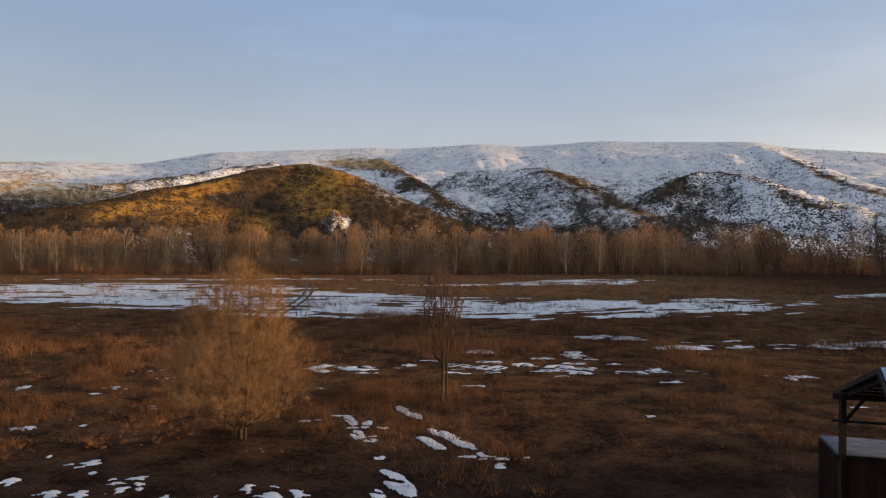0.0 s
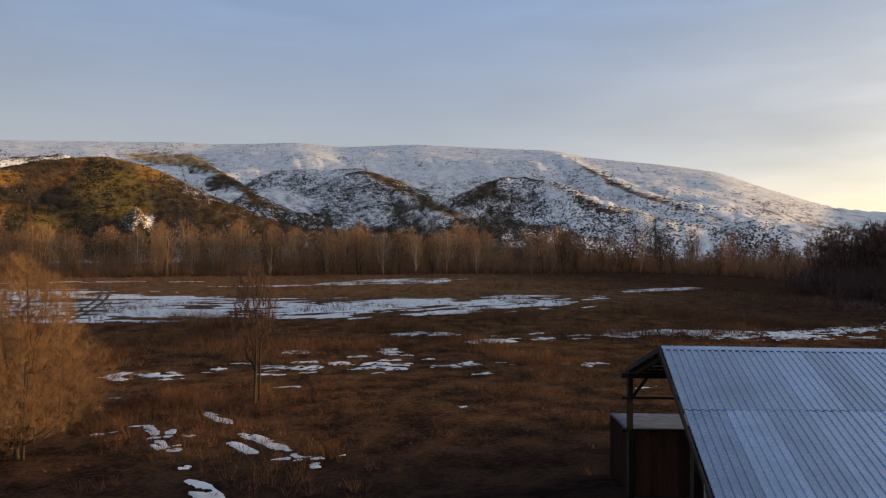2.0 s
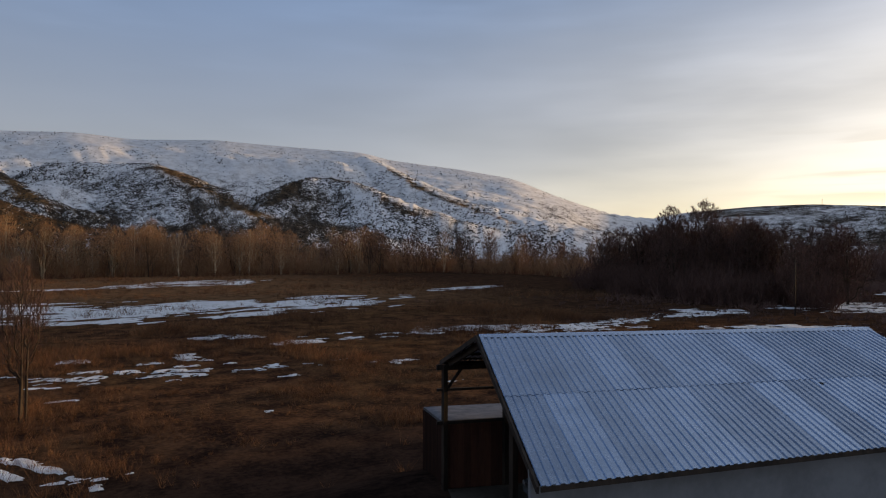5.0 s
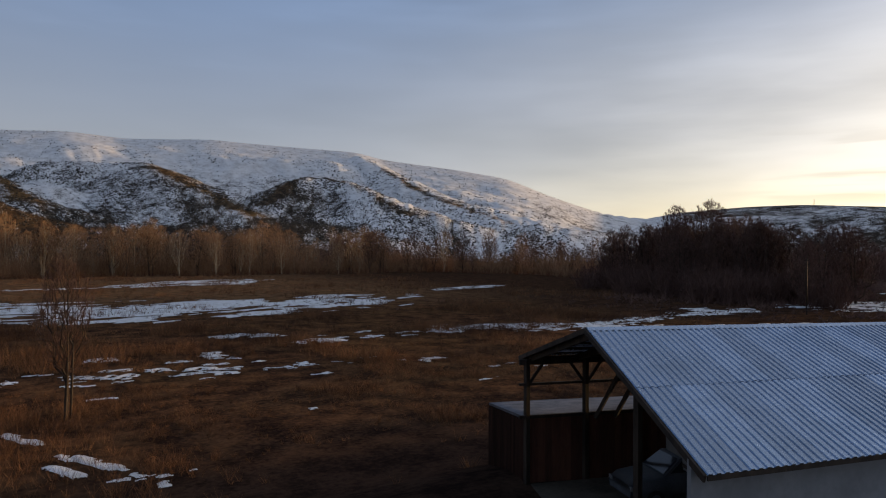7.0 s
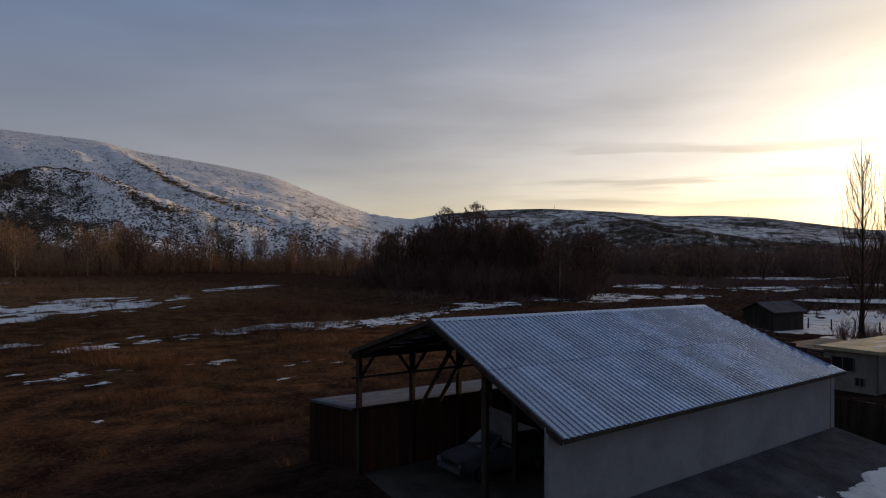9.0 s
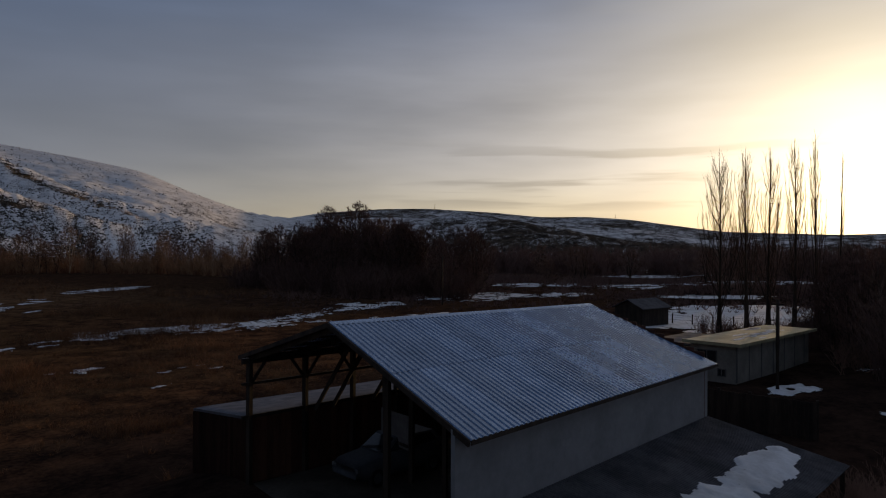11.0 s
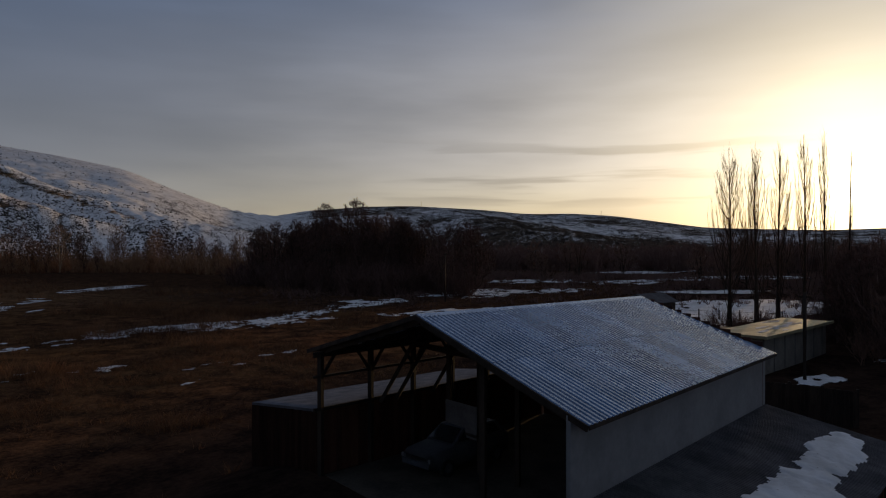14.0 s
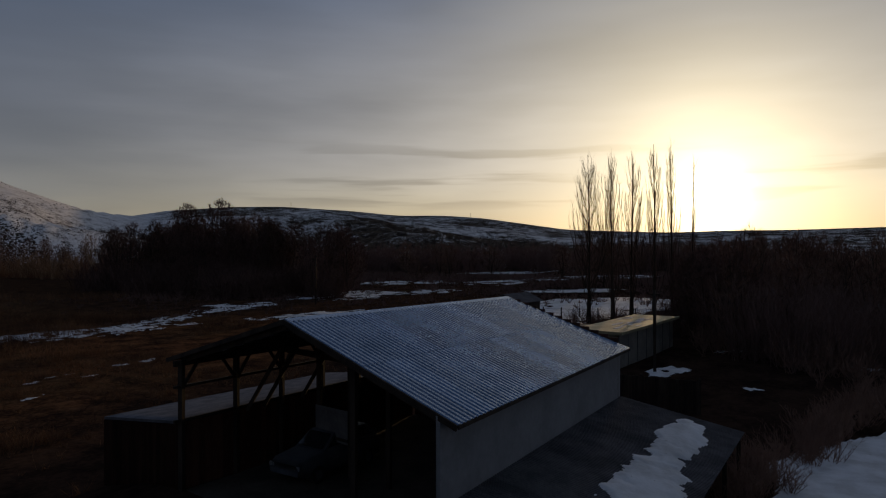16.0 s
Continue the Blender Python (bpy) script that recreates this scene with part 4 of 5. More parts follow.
spots = [(rng.uniform(46, 90), rng.uniform(-20, 5), 1.5) for _ in range(60)]
thicket("yard_hedge", spots, 60, 3.0, 8, M_DARKTWIG, "dense dark leafless hedge east of the yard", 8, 0.02, 0.45)
spots = []
for _ in range(150):
    a, r = math.radians(rng.uniform(93, 118)), rng.uniform(38, 240)
    spots.append((r * math.sin(a), r * math.cos(a), 2.5 + r * 0.02))
thicket("garden_scrub", spots, 42, 3.4, 8, M_DARKTWIG, "dark leafless bushes between the village gardens", 6, 0.03, 0.45)
spots = [(rng.uniform(47, 63), rng.uniform(-8, 2.0), 1.0) for _ in range(34)]
thicket("yard_thicket", spots, 72, 6.2, 7, M_BRUSH, "tall dense dark bushes at the end of the yard", 18, 0.022, 0.3)
spots = [(18 + 0.8 * i + rng.uniform(-0.6, 0.6), 5.6 - 0.42 * i + rng.uniform(-0.7, 0.7), 0.7) for i in range(24)]
thicket("yard_bushes", spots, 90, 1.5, 9, M_DARKTWIG, "tangled dark bushes beside the lean-to", 7, 0.012, 0.5)

# row of lombardy poplars against the sunset
def grow_poplar(seed, height, width, limbs):
    """Straight trunk with limbs that leave it steeply and run up beside it."""
    rg = random.Random(seed)
    wood, fine = Shape(), Shape()

    def axis(z):
        return Vector((0.10 * math.sin(z * 0.23 + seed), 0.10 * math.sin(z * 0.19 + 2 * seed), z))

    n = 12
    wood.tube([axis(-0.2 + (height + 0.2) * i / n) for i in range(n + 1)], [0.13 * (1 - i / n) ** 0.8 + 0.012 + 0.20 * max(0.0, 1 - 3.4 * i / n) for i in range(n + 1)], 8)
    for j in range(limbs):
        t = 0.06 + 0.82 * ((j + rg.random()) / limbs) ** 0.9
        z0 = t * height
        a = rg.uniform(0, 6.283)
        reach = 1.35 * width * rg.uniform(0.4, 1.0) * min(1.0, 1.35 * (1 - t) + 0.10)
        run = (height - z0) * rg.uniform(0.30, 0.62) + 0.6
        bend = rg.uniform(1.6, 3.0)
        path = []
        for i in range(6):
            u = i / 5
            o = reach * (1 - math.exp(-bend * u)) / (1 - math.exp(-bend))
            b = a + 0.25 * math.sin(2.0 * u + j)
            path.append(axis(z0 + run * u ** 0.95) + Vector((o * math.cos(b), o * math.sin(b), 0)))
        r0 = 0.010 + 0.026 * (1 - t)
        wood.tube(path, [r0 * (1 - u / 5) + 0.010 for u in range(6)], 4, False)
        for _ in range(int(9 + run * 3.4)):
            u = rg.uniform(0.1, 4.99)
            p = path[int(u)].lerp(path[int(u) + 1], u % 1)
            d = Vector((rg.gauss(0, 0.30), rg.gauss(0, 0.30), 1)).normalized()
            fine.spike(p, d * rg.uniform(0.4, 1.5), 0.0105)
    for _ in range(50):
        z = height * rg.uniform(0.3, 1.0)
        d = Vector((rg.gauss(0, 0.30), rg.gauss(0, 0.30), 1)).normalized()
        fine.spike(axis(z), d * rg.uniform(0.4, 1.2), 0.014)
    return wood, fine


for i, (y, top, width, limbs) in enumerate(((15.3, 20.95, 2.0, 74), (12.7, 21.2, 1.4, 54), (10.5, 21.1, 1.3, 46), (8.2, 21.8, 1.15, 44), (6.3, 22.1, 0.9, 32), (4.1, 20.0, 0.5, 9))):
    z = gz(73.0, y)
    tree_at("poplar_tree", (73.0, y, z), grow_poplar(300 + i, top - z - 0.4, width, limbs), (M_BARK, M_DARKTWIG), "tall narrow leafless poplar in a row", "poplar row")


# ---- dry grass ----
def grass(count, x0, x1, y0, y1, size, seed, label):
    rg = random.Random(seed)
    v, f = [], []
    made = 0
    while made < count:
        x, y = rg.uniform(x0, x1), rg.uniform(y0, y1)
        dens = 1.2 * fbm(x, y, 0.07, 3, 2.0) + 0.6 * fbm(x, y, 0.4, 2, 5.0)
        made += 1
        if dens < rg.uniform(-0.4, 0.5) + 0.5 * (y < 37) or (8 < x < 27 and y < 29) or (-7 < x < 3 and 29 < y < 48 and rg.random() < 0.7):
            continue
        s = size * rg.uniform(0.4, 1.1) * (0.75 + 2.1 * max(0.0, dens))
        z = gz(x, y)
        for _ in range(11):
            a, o = rg.uniform(0, 6.283), s * rg.uniform(0, 0.45)
            bx, by = x + o * math.cos(a), y + o * math.sin(a)
            h, w = s * rg.uniform(0.5, 1.15), 0.02 * size
            t = rg.uniform(0, 6.283)
            i = len(v)
            cx, cy = w * math.cos(t), w * math.sin(t)
            lx, ly = math.cos(a) * h * 0.5 + rg.gauss(0, 0.12), math.sin(a) * h * 0.5 + rg.gauss(0, 0.12)
            v += [(bx - cx, by - cy, z), (bx + cx, by + cy, z), (bx - cy * 0.8, by + cx * 0.8, z), (bx + lx, by + ly, z + h)]
            f += [(i, i + 1, i + 3), (i + 1, i + 2, i + 3), (i + 2, i, i + 3)]
    me = bpy.data.meshes.new("dry_grass")
    me.from_pydata(v, [], f)
    me.materials.append(M_GRASS)
    tagged(new("dry_grass", me), label, "grass", kind="stuff")


grass(25000, -45, 50, 24, 60, 0.46, 11, "tussocks of tawny dry grass on the meadow")
grass(20000, -78, 76, 58, 110, 0.80, 12, "tussocks of tawny dry grass on the meadow")
grass(13000, -150, 120, 105, 270, 1.0, 13, "thin dry grass on the far meadow")

# ---- large shed ----
RN, RF = Vector((11.31, 17.86, 7.86)), Vector((24.15, 13.92, 7.74))
EN, EF = Vector((8.55, 11.68, 5.86)), Vector((21.96, 8.44, 5.93))
GL = Vector((13.81, 24.08, 6.06))
GF = GL + (RF - RN)
RD = (RF - RN).normalized()
RDN = Vector((-RD.y, RD.x, 0)).normalized()
FLOOR = 1.5
PL = Vector((13.44, 23.29, 3.94))


def lerp(a, b, t):
    return a + (b - a) * t


def roof_sheet(a0, a1, b0, b1, ribs, lift, rise=0.026):
    """Ribbed sheet between the upper edge a0-a1 and the lower edge b0-b1."""
    sh = Shape()
    nrm = (a1 - a0).cross(a0 - b0).normalized()
    if nrm.z < 0:
        nrm = -nrm
    prof = [(0.0, 0), (0.10, 1), (0.52, 1), (0.62, 0)]
    us = [((i + o) / ribs, hh) for i in range(ribs) for o, hh in prof] + [(1.0, 0)]
    rows = []
    for t in (0.0, 1.0):
        top, low = [], []
        for u, hh in us:
            p = lerp(lerp(a0, a1, u), lerp(b0, b1, u), t)
            top.append(p + nrm * (rise * hh + lift))
            low.append(p + nrm * (rise * hh + lift - 0.004))
        rows.append((top, low))
    for side in (0, 1):
        for i in range(len(us) - 1):
            sh.poly([rows[0][side][i], rows[1][side][i], rows[1][side][i + 1], rows[0][side][i + 1]])
    for i in range(len(us) - 1):
        sh.poly([rows[1][0][i], rows[1][1][i], rows[1][1][i + 1], rows[1][0][i + 1]])
    return sh


def build_shed():
    shed = thing("shed", (RN.x, RN.y, FLOOR), "large open-fronted farm shed with a ribbed metal roof", "shed")
    inv = Matrix.Translation((-RN.x, -RN.y, -FLOOR))

    def put(name, sh, mat, parent=None, label=""):
        sh.v = [tuple(inv @ Vector(p)) for p in sh.v]
        return part(name, sh, mat, parent or shed, label)

    rg = random.Random(9)
    n = 14
    split = 0.49
    for i in range(n):
        u0, u1 = i / n, (i + 1) / n
        for k, (t0, t1) in enumerate(((0.0, split + 0.02), (split, 1.0))):
            a0, a1 = lerp(lerp(RN, RF, u0), lerp(EN, EF, u0), t0), lerp(lerp(RN, RF, u1), lerp(EN, EF, u1), t0)
            b0, b1 = lerp(lerp(RN, RF, u0), lerp(EN, EF, u0), t1), lerp(lerp(RN, RF, u1), lerp(EN, EF, u1), t1)
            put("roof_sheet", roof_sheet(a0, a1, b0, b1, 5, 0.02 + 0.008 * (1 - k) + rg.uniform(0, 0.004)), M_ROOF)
        a0, a1 = lerp(RN, RF, u0), lerp(RN, RF, u1)
        b0, b1 = lerp(GL, GF, u0), lerp(GL, GF, u1)
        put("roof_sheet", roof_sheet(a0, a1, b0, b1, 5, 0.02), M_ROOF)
    sh = Shape()
    for a, b, s in ((RN, RF, 1),):
        for side in (EN - RN, GL - RN):
            d = side.normalized() * 0.22
            up = Vector((0, 0, 0.065))
            sh.poly([a + up, b + up, b + d + up * 0.8, a + d + up * 0.8])
            sh.poly([a + up * 0.85, b + up * 0.85, b + d + up * 0.65, a + d + up * 0.65])
    put("ridge_cap", sh, M_ROOF)
    # rafters, purlins and barge boards
    for i in range(8):
        u = 0.012 + 0.976 * i / 7
        for lo_a, lo_b in ((EN, EF), (GL, GF)):
            sh = Shape()
            a, b = lerp(RN, RF, u), lerp(lo_a, lo_b, u)
            dz = Vector((0, 0, -0.16))
            sh.beam(lerp(a, b, 0.01) + dz, lerp(a, b, 0.90) + dz, 0.09, 0.22)
            put("rafter", sh, M_TIMBER)
    for t in (0.2, 0.4, 0.6, 0.8, 0.97):
        for lo_a, lo_b in ((EN, EF), (GL, GF)):
            sh = Shape()
            dz = Vector((0, 0, -0.045))
            sh.beam(lerp(RN, lo_a, t) + dz, lerp(RF, lo_b, t) + dz, 0.07, 0.06)
            put("purlin", sh, M_TIMBER)
    for lo in (EN, GL):
        sh = Shape()
        out = RD * -0.06
        sh.beam(RN + out + Vector((0, 0, -0.04)), lo + out + Vector((0, 0, -0.04)), 0.05, 0.15)
        put("barge_board", sh, M_TIMBER)
    # dark boards closing the eaves
    for lo_a, lo_b in ((EN, EF), (GL, GF)):
        sh = Shape()
        dz = Vector((0, 0, -0.035))
        sh.beam(lo_a + dz, lo_b + dz, 0.03, 0.10)
        put("eave_board", sh, M_TIMBER)
    # pale side wall under the near eave
    wd = (EF - EN).normalized()
    wn = Vector((-wd.y, wd.x, 0)).normalized()
    w0, w1 = EN + wn * 0.5 + wd * 0.02, EF + wn * 0.5 + wd * 0.3
    sh = Shape()
    for a, b in ((w0, w1),):
        q = [(a.x, a.y, FLOOR), (b.x, b.y, FLOOR), (b.x, b.y, 6.02), (a.x, a.y, 6.02)]
        t = wn * 0.12
        r = [tuple(Vector(p) + t) for p in q]
        sh.poly(q)
        sh.poly(r[::-1])
        for i in range(4):
            j = (i + 1) % 4
            sh.poly([q[i], r[i], r[j], q[j]])
    wall = put("side_wall", sh, M_WALL, label="pale smooth side wall")
    for i in range(5):
        sh = Shape()
        p = lerp(EN, EF, (i + 0.35) / 5)
        sh.beam(p + wn * 0.5 + Vector((0, 0, -0.10)), p + wn * 0.25 + Vector((0, 0, -0.08)), 0.05, 0.05)
        put("rafter_tail", sh, M_TIMBER)
    # end wall of boards at the far gable
    g0, g1 = EF + wn * 0.5, GF - RDN * 0.9
    g0, g1 = Vector((g0.x, g0.y, 0)), Vector((g1.x, g1.y, 0))
    for i in range(26):
        sh = Shape()
        a, b = lerp(g0, g1, i / 26), lerp(g0, g1, (i + 0.97) / 26)
        mid = (i + 0.5) / 26
        top = 5.95 + 1.75 * (1 - abs(mid - 0.45) / 0.55)
        o = RD * 0.04
        q = [Vector((a.x, a.y, FLOOR)), Vector((b.x, b.y, FLOOR)), Vector((b.x, b.y, top)), Vector((a.x, a.y, top))]
        sh.poly(q)
        sh.poly([p + o for p in q][::-1])
        for k in range(4):
            sh.poly([q[k], q[k] + o, q[(k + 1) % 4] + o, q[(k + 1) % 4]])
        put("end_board", sh, M_REDBOARD)
    # clerestory side: boarded below, open above
    far_len = (RF - RN).length
    for i in range(52):
        sh = Shape()
        a = PL + RD * (far_len * i / 52)
        b = PL + RD * (far_len * (i + 0.96) / 52)
        o = RDN * 0.03
        q = [Vector((a.x, a.y, FLOOR)), Vector((b.x, b.y, FLOOR)), Vector((b.x, b.y, 3.92)), Vector((a.x, a.y, 3.92))]
        sh.poly(q)
        sh.poly([p + o for p in q][::-1])
        for k in range(4):
            sh.poly([q[k], q[k] + o, q[(k + 1) % 4] + o, q[(k + 1) % 4]])
        put("wall_board", sh, M_REDBOARD)
    for s in (0.0, 2.35, 4.6, 6.9, 9.2, 11.5):
        sh = Shape()
        p = PL + RD * s - RDN * 0.09
        sh.beam((p.x, p.y, FLOOR - 0.3), (p.x, p.y, 6.1), 0.17, 0.17)
        put("post", sh, M_TIMBER)
        for k in (1, -1):
            if s + k * 0.8 < 0:
                continue
            sh = Shape()
            e = PL + RD * (s + k * 0.65) - RDN * 0.09
            sh.beam((p.x, p.y, 5.1), (e.x, e.y, 5.98), 0.08, 0.1)
            put("brace", sh, M_TIMBER)
    for z, w in ((6.02, 0.2), (5.2, 0.09), (4.0, 0.12)):
        sh = Shape()
        a, b = PL - RDN * 0.09 - RD * 0.3, PL - RDN * 0.09 + RD * far_len
        sh.beam((a.x, a.y, z), (b.x, b.y, z), 0.1, w)
        put("rail", sh, M_TIMBER)
    # posts and leaning struts down the middle and at the open front
    gd = (GL - EN)
    gd = Vector((gd.x, gd.y, 0)).normalized()
    for s, g, top in ((0.5, 4.1, 6.9), (4.8, 8.6, 7.2), (4.8, 10.4, 6.6), (4.8, 6.6, 7.7), (9.0, 6.6, 7.7), (4.8, 3.4, 6.8), (9.0, 3.4, 6.8)):
        sh = Shape()
        p = EN + gd * g + RD * s
        sh.beam((p.x, p.y, FLOOR - 0.3), (p.x, p.y, top), 0.16, 0.16)
        put("post", sh, M_TIMBER)
    for s in (4.8, 9.0):
        sh = Shape()
        a, b = lerp(w0, w1, s / 14.0) + wn * 0.3, PL + RD * s
        sh.beam((a.x, a.y, 5.72), (b.x, b.y, 5.92), 0.12, 0.22)
        put("tie_beam", sh, M_TIMBER)
    for s in (2.6, 3.4, 5.4):
        sh = Shape()
        a, b = PL + RD * s - RDN * 0.4, PL + RD * (s + 0.7) - RDN * 1.8
        sh.beam((a.x, a.y, 3.9), (b.x, b.y, 6.6), 0.1, 0.14)
        put("strut", sh, M_TIMBER)
    return shed


build_shed()


def build_far_leanto():
    """Low lean-to behind the shed, its roof under snow."""
    root = thing("lean_to", (PL.x, PL.y, FLOOR), "low boarded lean-to with a thinly snow-covered roof against the shed", "lean-to")
    inv = Matrix.Translation((-PL.x, -PL.y, -FLOOR))
    out = Vector((15.6 - 13.44, 28.63 - 23.29, 0))
    a0 = PL + Vector((0, 0, 0.02)) + RDN * 0.05
    b0 = a0 + out + Vector((0, 0, -0.72))
    ln = RD * 12.6
    sh = Shape()
    q = [a0, b0, b0 + ln, a0 + ln]
    d = Vector((0, 0, -0.1))
    sh.poly(q[::-1])
    sh.poly([p + d for p in q])
    for i in range(4):
        j = (i + 1) % 4
        sh.poly([q[i], q[i] + d, q[j] + d, q[j]])
    sh.v = [tuple(inv @ Vector(p)) for p in sh.v]
    part("roof", sh, M_ROOF_OLD, root)
    for (p, r, count) in ((a0 + Vector((0, 0, -0.12)), b0 + Vector((0, 0, -0.12)), 22), (b0 + Vector((0, 0, -0.12)), b0 + ln + Vector((0, 0, -0.12)), 48)):
        for i in range(count):
            s = Shape()
            u, w = lerp(p, r, i / count), lerp(p, r, (i + 0.95) / count)
            t = Vector((-(w - u).y, (w - u).x, 0)).normalized() * 0.03
            q = [Vector((u.x, u.y, 0.2)), Vector((w.x, w.y, 0.2)), w, u]
            s.poly(q)
            s.poly([k + t for k in q][::-1])
            for e in range(4):
                s.poly([q[e], q[e] + t, q[(e + 1) % 4] + t, q[(e + 1) % 4]])
            s.v = [tuple(inv @ Vector(k)) for k in s.v]
            part("board", s, M_TARBOARD, root)
    # snow blanket, its colour darkened for the shade of the big shed
    s = Shape()
    nu, nv = 60, 24
    for i in range(nu + 1):
        for j in range(nv + 1):
            u, v = i / nu, j / nv
            p = lerp(lerp(a0, b0, v), lerp(a0 + ln, b0 + ln, v), u)
            rim = min(u * 12.6, (1 - u) * 12.6, v * 5.8, (1 - v) * 5.8)
            hgt = 0.06 * min(1, rim / 0.35) ** 0.6 * (0.8 + 0.3 * noise.noise((p.x * 0.8, p.y * 0.8, 0)))
            s.v.append((p.x, p.y, p.z + 0.004 + hgt))
    for i in range(nu):
        for j in range(nv):
            k = i * (nv + 1) + j
            s.f.append((k, k + nv + 1, k + nv + 2, k + 1))
    ob = new("roof_snow", s.mesh("roof_snow", M_FROST_SHADED, True))
    tagged(ob, "thin blanket of crusted snow, coloured dark for shade, on the lean-to roof", "snow", kind="stuff")


build_far_leanto()


def build_near_leanto():
    """Shallow metal lean-to on the yard side of the shed."""
    wd = (EF - EN).normalized()
    wn = Vector((-wd.y, wd.x, 0)).normalized()
    a = EN + wn * 0.48
    a0 = Vector((a.x, a.y, 3.84)) - wd * 1.5
    a1 = a0 + wd * 15.6
    b0 = a0 - wn * 4.7 + Vector((0, 0, -0.85))
    b1 = a1 - wn * 4.7 + Vector((0, 0, -0.85))
    root = thing("side_lean_to", (a0.x, a0.y, FLOOR), "shallow lean-to with a dull ribbed metal roof beside the shed", "lean-to")
    inv = Matrix.Translation((-a0.x, -a0.y, -FLOOR))
    for i in range(15):
        s = roof_sheet(lerp(a0, a1, i / 15), lerp(a0, a1, (i + 1) / 15), lerp(b0, b1, i / 15), lerp(b0, b1, (i + 1) / 15), 9, 0.0, 0.022)
        s.v = [tuple(inv @ Vector(k)) for k in s.v]
        part("roof_sheet", s, M_ROOF_OLD, root)
    for i in range(6):
        p = lerp(b0, b1, 0.01 + 0.98 * i / 5) + wn * 0.2
        s = Shape()
        s.beam((p.x, p.y, FLOOR - 0.5), (p.x, p.y, p.z - 0.03), 0.14, 0.14)
        s.v = [tuple(inv @ Vector(k)) for k in s.v]
        part("post", s, M_TIMBER, root)
    s = Shape()
    p, q = b0 + wn * 0.2 + Vector((0, 0, -0.08)), b1 + wn * 0.2 + Vector((0, 0, -0.08))
    s.beam(p, q, 0.1, 0.14)
    s.v = [tuple(inv @ Vector(k)) for k in s.v]
    part("eave_beam", s, M_TIMBER, root)
    # drift of snow along the lower half
    s, ids = Shape(), {}
    nu, nv = 260, 80
    val = {}
    for i in range(nu + 1):
        for j in range(nv + 1):
            u, v = i / nu, j / nv
            n = fbm(u * 15, v * 4.7, 0.35, 6, 4.0)
            c = 0.75 - 0.13 * u
            wdt = 0.21 - 0.09 * u
            val[i, j] = 1 - ((v - c) / wdt) ** 2 + 1.0 * n + 0.9 * fbm(u * 15, v * 4.7, 1.3, 4, 9.0) - 3 * max(0, u - 0.93) * 10
    for i in range(nu):
        for j in range(nv):
            k = [(i, j), (i + 1, j), (i + 1, j + 1), (i, j + 1)]
            if sum(val[q] > 0 for q in k) < 3:
                continue
            face = []
            for q in k:
                if q not in ids:
                    u, v = q[0] / nu, q[1] / nv
                    p = lerp(lerp(a0, a1, u), lerp(b0, b1, u), v)
                    ids[q] = len(s.v)
                    s.v.append((p.x, p.y, p.z + 0.03 + 0.10 * min(max(val[q], 0), 0.8)))
                face.append(ids[q])
            s.f.append(tuple(face))
    ob = new("roof_snow", s.mesh("roof_snow", M_SNOW, True))
    tagged(ob, "drift of old snow sliding down the dull metal roof", "snow", kind="stuff")


build_near_leanto()


